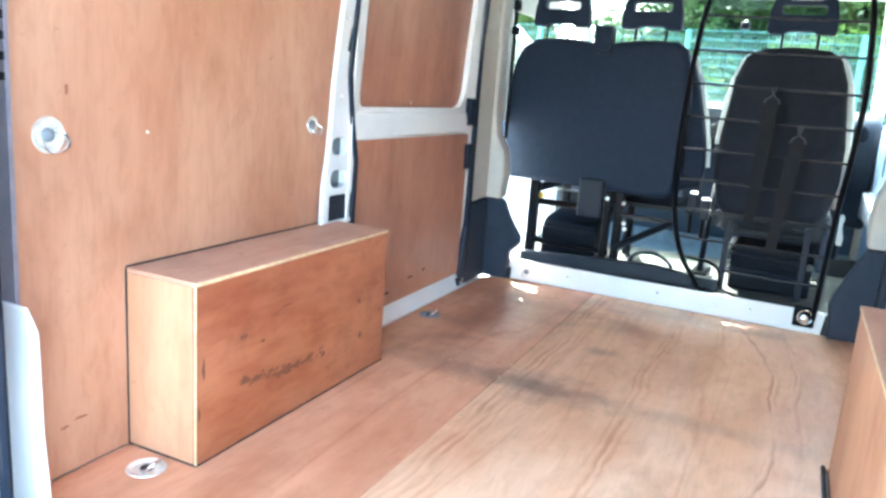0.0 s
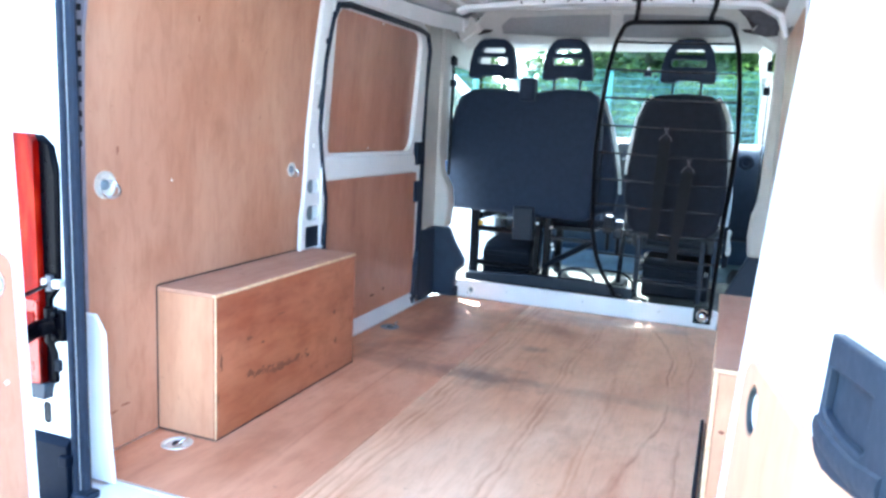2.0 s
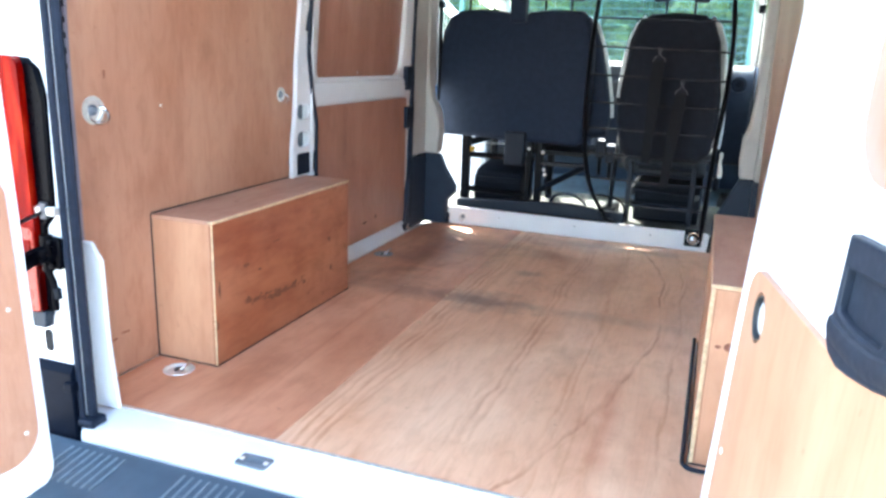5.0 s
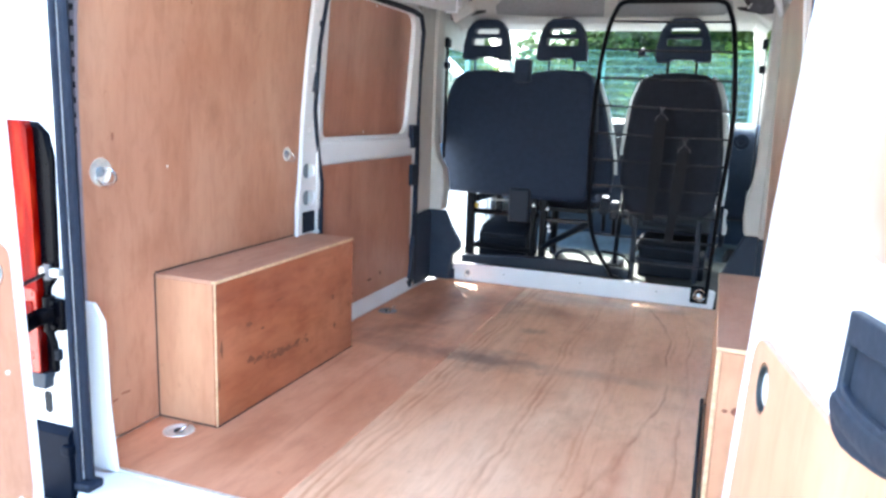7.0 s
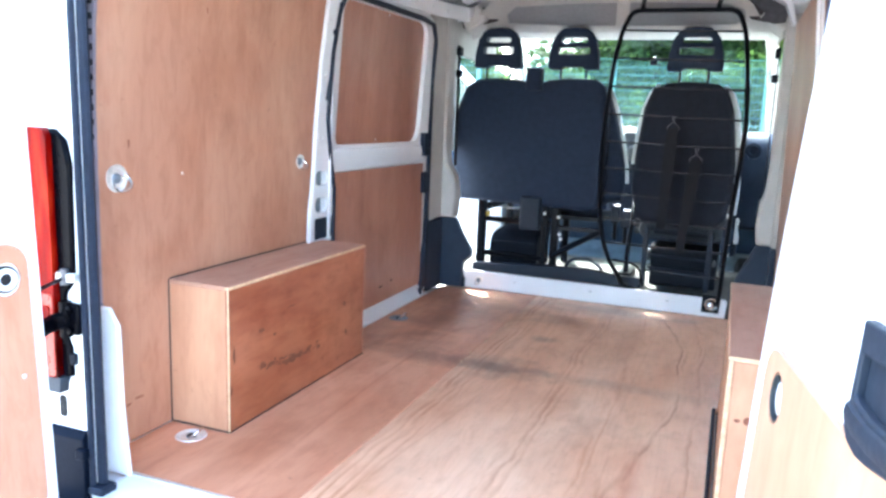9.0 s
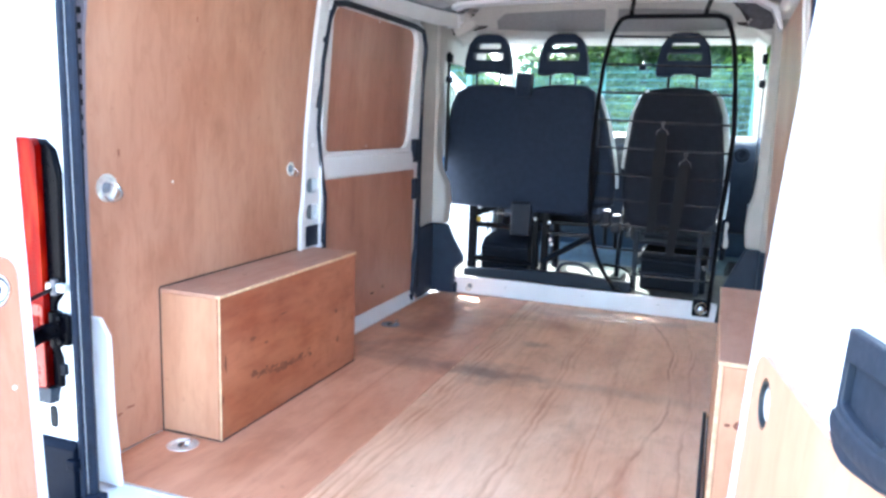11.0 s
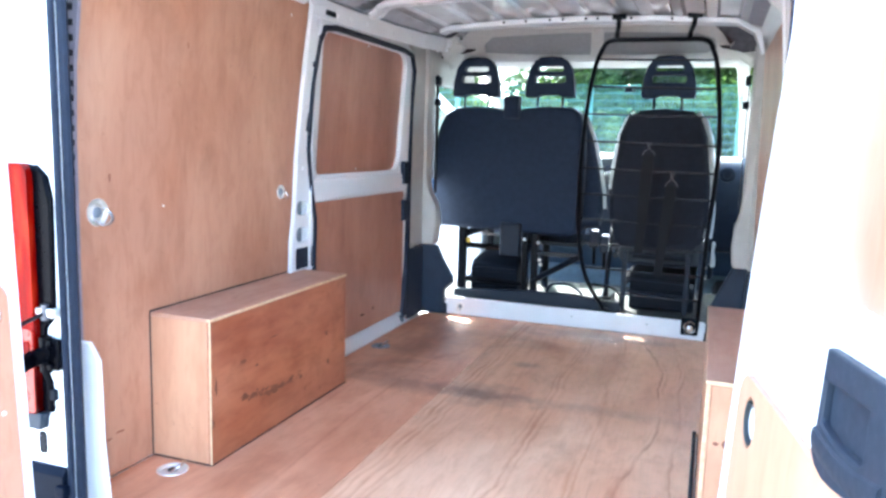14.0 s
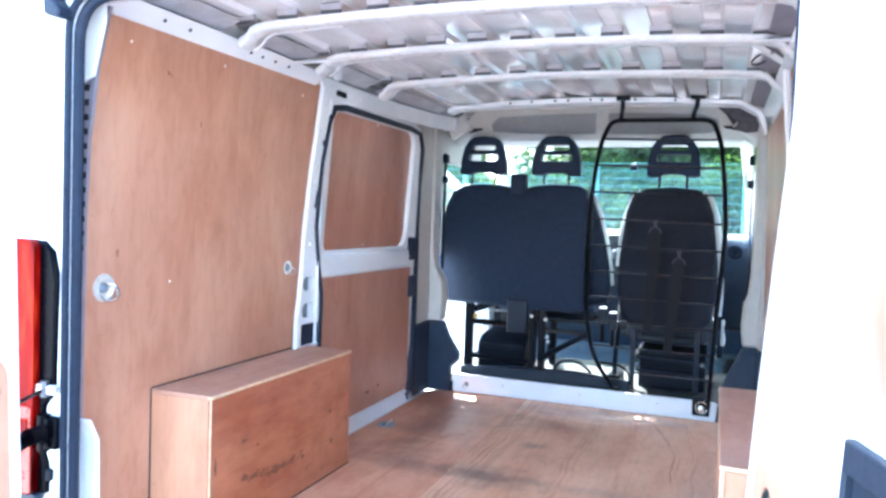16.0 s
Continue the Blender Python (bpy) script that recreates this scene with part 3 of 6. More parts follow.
# rain gutter over the doors, with down-turned ends
gut = thing("gutter_strip", "dark rubber rain strip above the rear doors", "trim")
part("strip", boxed(-0.852, 0.852, -0.05, -0.0005, 1.566, 1.594), "rubber", gut, bevel=0.006)
for s in (-1, 1):
    part("end_cap", plate("y", [(s * x, z) for x, z in ((0.842, 1.565), (0.834, 1.482), (0.822, 1.477), (0.786, 1.470), (0.783, 1.492), (0.792, 1.503), (0.806, 1.516), (0.810, 1.535), (0.810, 1.565))], -0.047, -0.0008), "rubber", gut, bevel=0.007, segs=3)
lat = thing("roof_latch", "black striker bracket with two grey hooks under the rear header", "latch")
part("bracket", boxed(-0.033, 0.10, -0.03, -0.014, 1.531, 1.546), "gloss_black", lat, bevel=0.003)
for x in (-0.015, 0.082):
    part("bolt", lathe([(0.005, 0), (0.005, 0.004), (0, 0.005)], (x, -0.0305, 1.538), (0, -1, 0), 8), "zinc", lat)
for x in (-0.06, 0.112):
    hk = part("hook", plate("y", [(x - 0.024, 1.523), (x + 0.010, 1.523), (x + 0.008, 1.512), (x - 0.018, 1.512)], 0.028, 0.036), "steel_white", lat, "white painted striker lug", bevel=0.002)
    part("lug", tube(arc_pts([(x + 0.012, 0.032, 1.522), (x + 0.018, 0.032, 1.506), (x + 0.026, 0.032, 1.508), (x + 0.030, 0.032, 1.522)], 0.006), 0.003, n=6), "latch_shade_grey", hk)
# bumper step
bump_t = thing("bumper_step", "dark ribbed plastic rear bumper step", "bumper")
part("step", plate("x", [(-0.23, -0.40), (-0.25, -0.085), (-0.235, -0.058), (-0.024, -0.030), (-0.024, -0.40)], -0.95, 0.95), "step_plastic", bump_t, bevel=0.012, segs=3)
slope = Matrix.Translation((0, -0.12, -0.0428)) @ Matrix.Rotation(math.atan2(0.028, 0.211), 4, "X")
# ribs paler than the step, the light they catch put into the colour
for g in (-0.70, -0.35, 0.0, 0.35, 0.70):
    for i in range(8):
        x = g + (i - 3.5) * 0.024
        part("tread_rib", boxed(x - 0.0032, x + 0.0032, -0.055, 0.065, -0.001, 0.003, m=slope), "rib_lit_grey", bump_t)
for s in (-1, 1):
    q = thing("corner_trim", "dark plastic corner trim below the tail lamp", "trim", "corner trims")
    part("cover", plate("x", [(-0.022, -0.42), (-0.022, 0.15), (-0.006, 0.168), (-0.001, 0.168), (-0.001, -0.205), (0.16, -0.21), (0.16, -0.42)], s * 0.808, s * 1.015), "plastic_trim", q, bevel=0.01)
    part("clip", boxed(min(s * 0.795, s * 0.825), max(s * 0.795, s * 0.825), -0.034, -0.012, 0.10, 0.128), "plastic_trim", q, bevel=0.004)


# ---- side shells ----
def bent(x, y, z):
    return (lean(x, z), y, z)


def out_wall(s):
    name = "wall_left" if s < 0 else "wall_right"
    w = thing(name, "white painted steel van side", "van side", kind="structure")
    hole = [[(1.50, 0.02), (2.50, 0.02), (2.50, 1.50), (1.50, 1.50)]] if s < 0 else []
    arch = [(0.46 + 0.0, -0.25)] + [(0.9 - 0.42 * math.cos(a), -0.25 + 0.40 * math.sin(a)) for a in (math.pi * i / 10 for i in range(1, 10))] + [(1.34, -0.25)]
    prof = [(0.048, -0.25)] + arch + [(2.78, -0.25), (2.78, 1.60), (0.048, 1.60)]
    bm = plate("x", prof, s * 1.0, s * 0.975, hole, bend=bent)
    part("skin", bm, "steel_white", w)
    # roof rail inside
    c = 0.0 if s < 0 else 0.02
    part("roof_rail", plate("y", [(s * 0.955, 1.55), (s * 0.893 + c, 1.553), (s * 0.880 + c, 1.562), (s * 0.842 + c, 1.603), (s * 0.847 + c, 1.606), (s * 0.868 + c, 1.585), (s * 0.955, 1.575)], 0.10, 2.86 if s > 0 else 1.31), "steel_white", w, bevel=0.006)
    part("cant_rail", boxed(min(s * 0.895, s * 0.97), max(s * 0.895, s * 0.97), 0.046, 3.60, 1.567, 1.69), "primer", w)
    for y in (0.395, 0.505, 0.82, 0.89, 0.97, 1.06):
        part("rail_hole", lathe([(0.006, 0), (0.006, 0.002)], (s * 0.8615 + c, y, 1.5805), (-s * 0.735, 0, -0.68), 10), "hole", w)
    return w


wall_l, wall_r = out_wall(-1), out_wall(1)

# rear quarter posts behind the side panels: slotted edge strip and a lower gusset plate
for s, par in ((-1, wall_l), (1, wall_r)):
    # post strip greyer than the body paint, its shade put into the colour
    strip = part("slotted_post", plate("y", [(s * 0.885, 0.35), (s * 0.972, 0.35), (s * 0.972, 0.9), (s * 0.925, 1.545), (s * 0.80, 1.545), (s * 0.838, 1.40), (s * 0.866, 1.2), (s * 0.877, 1.0)], 0.125, 0.135), "strip_shade", par)
    for i in range(13):
        z = 0.92 + 0.038 * i
        part("slot", boxed(s * (0.885 - 0.03 * (z - 0.92)) - 0.008, s * (0.885 - 0.03 * (z - 0.92)) + 0.008, 0.121, 0.1245, z - 0.008, z + 0.008), "hole", strip)
    part("gusset", plate("y", [(s * 0.782, -0.004), (s * 0.94, -0.004), (s * 0.94, 0.47), (s * 0.835, 0.47), (s * 0.803, 0.42), (s * 0.80, 0.2)], 0.105, 0.118), "steel_white", par, bevel=0.004)
    part("top_gusset", plate("y", [(s * 0.80, 1.545), (s * 0.90, 1.545), (s * 0.915, 1.36), (s * 0.895, 1.34), (s * 0.835, 1.365), (s * 0.80, 1.50)], 0.108, 0.118), "steel_white", par, bevel=0.004)

# ---- roof ----
ROOF_Z = 1.70


def crown(x):
    return -0.045 * (x / 0.8) ** 2


bm = bmesh.new()
xs, depth = [], []
for i in range(12):
    c = -0.858 + i * 0.1575
    for dx, d in ((-0.055, 0), (-0.042, 0.014), (0.042, 0.014), (0.055, 0)):
        xs.append(c + dx)
        depth.append(d)
ys = [0.05, 0.30, 0.70, 1.2, 1.76, 2.3, 2.75, 3.3, 3.62]
grid = [[bm.verts.new((x, y, ROOF_Z + crown(x) + d - 0.10 * max(0, (y - 3.0) / 0.62) ** 2)) for x, d in zip(xs, depth)] for y in ys]
for A, B in zip(grid, grid[1:]):
    for k in range(len(A) - 1):
        bm.faces.new((A[k], A[k + 1], B[k + 1], B[k]))
ex = bmesh.ops.extrude_face_region(bm, geom=bm.faces[:])
bmesh.ops.translate(bm, verts=[g for g in ex["geom"] if isinstance(g, bmesh.types.BMVert)], vec=(0, 0, 0.02))
ceiling = solo("ceiling", bm, "primer", "bare pressed steel van roof, light grey", "ceiling", kind="structure", smooth=20)


def rib(y, w, mat="steel_white", drop=0.0, name="roof_rib"):
    """A roof bow: a shallow channel that follows the crown and turns down into the side rails."""
    t = thing(name, "white painted steel roof bow across the van", "roof bow", "roof bows")
    secs, line = [], []
    n = 56
    for i in range(n + 1):
        x = -0.762 + 1.627 * i / n
        z = 1.642 - drop - 0.024 * (x / 0.8) ** 2
        e = max(0, abs(x - 0.0515) - 0.765) / 0.05
        z -= 0.014 * e * e * (1 if x < 0 else 3)
        line.append((x, z))
    for g, h in ((0.006, 0.016), (0.014, 0.022), (0.022, 0.028)):
        line = [(line[0][0] - g, line[0][1] - 0.012)] + line + [(line[-1][0] + h, line[-1][1] - 0.014)]
    for x, z in line:
        secs.append([(x, y - w, z + 0.012), (x, y - w * 0.8, z + 0.003), (x, y - w * 0.65, z), (x, y + w * 0.65, z), (x, y + w * 0.8, z + 0.003), (x, y + w, z + 0.012), (x, y + w, z + 0.022), (x, y - w, z + 0.022)])
    part("bow", loft(secs), "bow_paint", t)
    # thin front flange that runs out beside the hooked end
    part("flange", tube([(x, y + w + 0.028, z + 0.012) for x, z in line[:14]], 0.006, n=6), "bow_paint", t)
    for i in range(11):
        x = -0.779 + i * 0.1575
        z = 1.642 - drop - 0.024 * (x / 0.8) ** 2
        # dark strip painting the line of shade under each pad
        part("sealant", boxed(x - 0.036, x + 0.036, y - w * 1.06, y - w * 0.86, z + 0.0225, z + 0.0335), "putty_shade", t)
        part("pad", plate("x", [(y - w * 1.06, z + 0.034), (y - w * 0.7, z + 0.034), (y - w * 0.7, z + 0.053), (y - w * 1.25, z + 0.053)], x - 0.037, x + 0.037), "pad_grey", t, bevel=0.004)
    return t


for y, w, drop in ((0.70, 0.034, 0.008), (1.20, 0.042, 0.002), (1.76, 0.036, 0.004)):
    rib(y, w, drop=drop)
header = thing("front_header", "white steel cross member above the seats with bolt holes", "cross member", kind="structure")
part("beam", plate("y", [(-0.79, 1.625), (-0.74, 1.643), (-0.4, 1.660), (0, 1.668), (0.4, 1.660), (0.76, 1.640), (0.84, 1.595), (0.88, 1.50), (0.895, 1.50), (0.87, 1.61), (0.76, 1.668), (0.4, 1.690), (0, 1.699), (-0.4, 1.690), (-0.74, 1.668), (-0.79, 1.65)], 2.60, 2.70), "steel_white", header, bevel=0.006)
for x in (-0.42, -0.30, -0.17, -0.10, 0.02, 0.08, 0.25, 0.45):
    part("bolt_hole", lathe([(0.007, 0), (0.007, 0.003)], (x, 2.5975, 1.683 - 0.05 * x * x), (0, 1, 0), 10), "hole", header)
# dark flat sheets stand for the shade inside the open corners
part("corner_shade", plate("y", [(0.64, 1.665), (0.76, 1.66), (0.84, 1.62), (0.872, 1.60), (0.872, 1.53), (0.80, 1.522), (0.735, 1.545), (0.755, 1.575), (0.715, 1.612), (0.675, 1.645)], 2.772, 2.776), "putty_shade", header, "dark sheet painting the shade in the open roof corner")
part("corner_shade", plate("y", [(-0.83, 1.675), (-0.69, 1.678), (-0.74, 1.652), (-0.78, 1.625), (-0.83, 1.62)], 2.772, 2.776), "putty_shade", header, "dark sheet painting the shade in the open roof corner")
rear_head = thing("rear_header", "light steel inner panel behind the rear header", "panel", kind="structure")
part("panel", plate("x", [(0.05, 1.56), (0.11, 1.545), (0.13, 1.56), (0.22, 1.685), (0.05, 1.70)], -0.80, 0.80), "primer", rear_head, bevel=0.004)

# grey sheets painting the shade between the roof skin and the side rails
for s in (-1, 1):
    gap = thing("roof_gap_shade", "grey sheets painting the shade between the roof skin and the side rail", "gap", "roof side gaps", kind="structure")
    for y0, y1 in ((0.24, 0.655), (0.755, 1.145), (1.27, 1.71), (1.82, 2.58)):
        part("strip", loft([[(s * 0.795 + 0.01, y, 1.642), (s * 0.895 + 0.01, y, 1.606), (s * 0.895 + 0.01, y, 1.610), (s * 0.795 + 0.01, y, 1.646)] for y in (y0, y1)]), "gap_shade" if s < 0 else "strip_shade", gap)

# corner braces from the rails to the bows
for s in (-1, 1):
    for y in (1.08, 1.32):
        br = thing("roof_brace", "white steel brace from side rail to roof bow", "brace", "roof braces")
        part("strip", tube([(s * 0.86 + 0.01, y + (0.0 if y < 1.2 else 0.10), 1.60), (s * 0.74 + 0.01, 1.20, 1.628)], 0.018, n=6, flat=0.4), "steel_white", br)

# loose cable loop under the roof
cable = solo("cable_loop", tube([(0.795 + 0.030 * math.cos(a), 1.30 + 0.03 * math.sin(a), 1.594 + 0.026 * math.sin(a + 0.6)) for a in (2 * math.pi * i / 26 for i in range(22))], 0.004),
             "rubber", "black cable end looped below the roof", "cable")


# ---- plywood lining, left ----
def lining(name, s, outline, holes, label, mat="ply_wall"):
    t = thing(name, label, "wall panel")
    bm = plate("x", outline, s * 0.945, s * 0.935, holes, bend=bent)
    part("panel", bm, mat, t, bevel=0.0015, segs=1)
    return t


RING1, RING2 = (0.253, 0.80), (1.205, 0.808)
rear_edge = [(0.13, 0.002), (0.1375, 0.5), (0.139, 0.9), (0.140, 1.2), (0.158, 1.40), (0.198, 1.485), (0.215, 1.562)]
front_edge = [(1.36, 1.562), (1.35, 1.4), (1.335, 1.2), (1.32, 0.9), (1.30, 0.78), (1.28, 0.45), (1.28, 0.002)]
panel_l = lining("plywood_side_panel", -1, [(0.1185, 0.002)] + rear_edge[1:] + front_edge, [oval(*RING1, 0.036, 0.036), oval(*RING2, 0.025, 0.025)], "reddish plywood lining panel on the van side, scuffed")
panel_r = lining("plywood_side_panel", 1, [(0.1185, 0.002)] + rear_edge[1:] + front_edge, [oval(*RING1, 0.036, 0.036), oval(*RING2, 0.025, 0.025)], "reddish plywood lining panel above the wheel box")
# paler copy of the wall plywood, window light put into its colour
panel_r2 = lining("plywood_side_panel", 1, [(1.38, 0.002), (2.62, 0.002), (2.62, 1.50), (1.44, 1.50), (1.42, 1.0), (1.38, 0.6)], [], "reddish plywood lining panel beside the seats, coloured paler for window light", "ply_side_lit")


def lashing(name, at, n, label, R=0.034, tilt=(0, 0, -1), bowl="zinc", rim="zinc"):
    """A dished steel cup with a bolt and a loose ring."""
    t = thing(name, label, "lashing ring", "lashing rings")
    a, w = Vector(at), Vector(n)
    part("rim", lathe([(R + 0.005, 0.0), (R + 0.003, 0.0045), (R - 0.004, 0.0045), (R - 0.008, 0.0), (R - 0.009, -0.006)], a, w, 26), rim, t, smooth=50)
    part("cup", lathe([(R - 0.0085, -0.003), (R - 0.012, -0.011), (0.0, -0.013)], a, w, 26), bowl, t, smooth=50)
    part("bolt", lathe([(R - 0.014, -0.0105), (0.017, -0.0095), (0.015, 0.004), (0.009, 0.008), (0.0, 0.009)], a, w, 16), "latch_shade_grey" if bowl == "zinc" else bowl, t)
    h = Vector(tilt)
    c = a + w * 0.012 + h * 0.016
    part("ring", ring_of(c, (w * 0.75 - h * 0.65), min(0.026, R * 0.72), 0.0042 if R > 0.03 else 0.003), "chrome", t, smooth=60)
    return t


def wall_x(z, s=-1):
    return lean(s * 0.935, z)


for s in (-1, 1):
    for (y, z), R in ((RING1, 0.036), (RING2, 0.025)):
        lashing("lashing_ring", (wall_x(z, s) + s * 0.003, y, z), (-s, 0, 0), "steel lashing ring in a round cup on the plywood side", R, (0, 0.6, -0.8))
# dark bowl colour stands for the shadow inside these shallow cups
for x, y in ((-0.806, 0.383), (-0.808, 1.926), (0.806, 0.383)):
    lashing("lashing_ring", (x, y, -0.002), (0, 0, 1), "steel lashing ring in a round cup in the floor", 0.044, (1, 0.2, 0), "steel_shade_dark", "latch_shade_grey" if y > 1 else "zinc")

# screws in the lining
for s, pan in ((-1, panel_l), (1, panel_r)):
    for y, z in ((0.30, 1.50), (0.72, 1.515), (1.22, 1.50), (0.52, 0.80)):
        part("screw", lathe([(0.0045, 0), (0.004, 0.0015), (0, 0.002)], (wall_x(z, s), y, z), (-s, 0, 0), 10), "zinc", pan)
for y, z in ((1.56, 1.44), (2.56, 1.44), (1.56, 0.12), (2.56, 0.5)):
    part("screw", lathe([(0.0045, 0), (0.004, 0.0015), (0, 0.002)], (wall_x(z, 1), y, z), (-1, 0, 0), 10), "zinc", panel_r2)

# ---- wheel boxes ----
BOX_Y0, BOX_Y1, BOX_Z, BOX_X = 0.448, 1.345, 0.472, 0.71


def wheel_box(s, label):
    t = thing("wheel_box", label, "wheel box", "wheel boxes")
    BOX_Z = 0.472 if s < 0 else 0.481
    xi, xo = s * (0.71 if s < 0 else 0.718), s * 0.9345
    thick = 0.002 if s < 0 else 0.006
    a, b = min(xi, xo), max(xi, xo)
    ti = xi + s * 0.012
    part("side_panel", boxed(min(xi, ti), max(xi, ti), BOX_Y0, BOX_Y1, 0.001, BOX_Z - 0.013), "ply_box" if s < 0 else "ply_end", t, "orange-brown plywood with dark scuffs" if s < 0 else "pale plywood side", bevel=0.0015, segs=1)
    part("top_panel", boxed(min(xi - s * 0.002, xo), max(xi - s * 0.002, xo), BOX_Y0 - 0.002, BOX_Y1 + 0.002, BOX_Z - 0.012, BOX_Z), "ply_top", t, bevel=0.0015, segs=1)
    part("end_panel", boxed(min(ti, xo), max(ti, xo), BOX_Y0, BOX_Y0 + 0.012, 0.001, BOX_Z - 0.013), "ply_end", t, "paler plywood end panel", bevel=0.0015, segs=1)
    part("end_panel", boxed(min(ti, xo), max(ti, xo), BOX_Y1 - 0.012, BOX_Y1, 0.001, BOX_Z - 0.013), "ply_end", t, bevel=0.0015, segs=1)
    part("edge_strip", boxed(min(xi - s * 0.0035, ti), max(xi - s * 0.0035, ti), BOX_Y0 - 0.0035, BOX_Y1, BOX_Z - 0.009, BOX_Z - 0.002), "ply_edge", t, "pale raw plywood edge")
    part("edge_strip", boxed(min(xi - s * 0.0015, xi + s * (0.002 + thick)), max(xi - s * 0.0015, xi + s * (0.002 + thick)), BOX_Y0 - 0.0015, BOX_Y0 + 0.002, 0.002, BOX_Z - 0.012), "ply_edge", t, "pale raw plywood edge")
    if s > 0:
        part("edge_strip", boxed(xi + 0.0125, xo, BOX_Y0 - 0.0035, BOX_Y0 + 0.004, BOX_Z - 0.0105, BOX_Z - 0.0005), "ply_edge", t, "pale raw plywood edge")
    # dark sealant beads along the joints
    for bm in (tube([(xi - s * 0.001, BOX_Y0, 0.002), (xi - s * 0.001, BOX_Y1, 0.002)], 0.0025, n=6),
               tube([(xi, BOX_Y0 - 0.001, 0.002), (xo, BOX_Y0 - 0.001, 0.002)], 0.0028, n=6),
               tube([(xo, BOX_Y0 - 0.002, 0.0), (xo, BOX_Y0 - 0.002, BOX_Z)], 0.0028, n=6),
               tube([(xo, BOX_Y0, BOX_Z + 0.001), (xo, (BOX_Y0 + BOX_Y1) / 2, BOX_Z + 0.002), (xo, BOX_Y1, BOX_Z + 0.001)], 0.0035 if s < 0 else 0.0085, n=6)):
        part("sealant_bead", bm, "sealer_shade", t, "dark sealant along the joint")
    return t


wheel_box(-1, "plywood box over the wheel arch, scuffed orange-brown side")
wheel_box(1, "plywood box over the wheel arch, pale end with a knot")
strap = thing("black_strap", "thin black strip lying along the foot of the wheel box", "strap")
part("strip", tube(arc_pts([(0.704, 1.36, 0.006), (0.703, 0.95, 0.005), (0.702, 0.43, 0.006), (0.72, 0.41, 0.006), (0.80, 0.412, 0.006)], 0.03), 0.006), "rubber", strap)

# scuffs on the box side
bm = bmesh.new()
for i in range(64):
    y = 0.612 + 0.385 * random.random() ** 1.35
    z = 0.170 - 0.028 * min(1, (y - 0.612) / 0.16) + random.gauss(0, 0.0075)
    a, b = 0.005 + 0.013 * random.random(), 0.002 + 0.0055 * random.random()
    bm.faces.new([bm.verts.new((-BOX_X + 0.0004 + 0.00001 * i, y + a * (0.5 + 0.8 * random.random()) * math.cos(q), z + b * (0.4 + 0.9 * random.random()) * math.sin(q) + 0.15 * a * math.cos(q))) for q in (2 * math.pi * i / 11 for i in range(11))])
for y, z, a, b in ((0.62, 0.292, 0.020, 0.007), (0.695, 0.259, 0.012, 0.005), (0.474, 0.248, 0.007, 0.028), (0.458, 0.136, 0.005, 0.022), (1.18, 0.256, 0.010, 0.010), (1.193, 0.135, 0.010, 0.012), (0.80, 0.335, 0.03, 0.003)):
    bm.faces.new([bm.verts.new((-BOX_X + 0.0006, y + a * (0.6 + 0.6 * random.random()) * math.cos(q), z + b * (0.6 + 0.6 * random.random()) * math.sin(q))) for q in (2 * math.pi * i / 11 for i in range(11))])
solo("scuff_marks", bm, "smear", "dark scuffs and knots on the wheel box side", "mark", kind="stuff")
bm = bmesh.new()
for y, z, a, b in ((0.298, 0.898, 0.005, 0.017), (0.26, 0.122, 0.016, 0.004), (0.305, 0.132, 0.022, 0.004), (0.456, 1.442, 0.009, 0.009), (0.469, 1.435, 0.005, 0.006), (0.623, 1.307, 0.004, 0.011)):
    bm.faces.new([bm.verts.new((wall_x(z) + 0.0035, y + a * (0.5 + 0.7 * random.random()) * math.cos(q), z + b * (0.5 + 0.7 * random.random()) * math.sin(q))) for q in (2 * math.pi * i / 11 for i in range(11))])
solo("scuff_marks", bm, "knot", "brown knots and a scrape on the plywood lining", "mark", kind="stuff")
bm = bmesh.new()
bm.faces.new([bm.verts.new((wall_x(0.928) + 0.0035, 0.808 + 0.010 * (0.6 + 0.6 * random.random()) * math.cos(q), 0.928 + 0.0045 * (0.6 + 0.6 * random.random()) * math.sin(q))) for q in (2 * math.pi * i / 11 for i in range(11))])
solo("scuff_mark", bm, "dirt", "small dark dent mark on the plywood lining", "mark")
bm = bmesh.new()
for x, z, a, b in ((0.748, 0.325, 0.007, 0.005), (0.772, 0.327, 0.011, 0.010), (0.788, 0.10, 0.006, 0.005)):
    bm.faces.new([bm.verts.new((x + a * (0.9 + 0.2 * random.random()) * math.cos(q), BOX_Y0 - 0.0006, z + b * (0.9 + 0.2 * random.random()) * math.sin(q))) for q in (2 * math.pi * i / 11 for i in range(11))])
solo("scuff_marks", bm, "knot", "dark knots on the wheel box end", "mark", kind="stuff")

# ---- sliding door post and sliding door, left ----
post = thing("door_post", "white steel post with oval holes beside the sliding door", "door post")
outline = [(1.245, 0.46), (1.25, 0.60), (1.268, 0.69), (1.28, 0.79), (1.29, 0.95), (1.308, 1.22), (1.325, 1.42), (1.335, 1.56), (1.46, 1.58), (1.43, 1.45), (1.40, 1.25), (1.392, 0.98), (1.42, 0.80), (1.45, 0.68), (1.445, 0.46)]
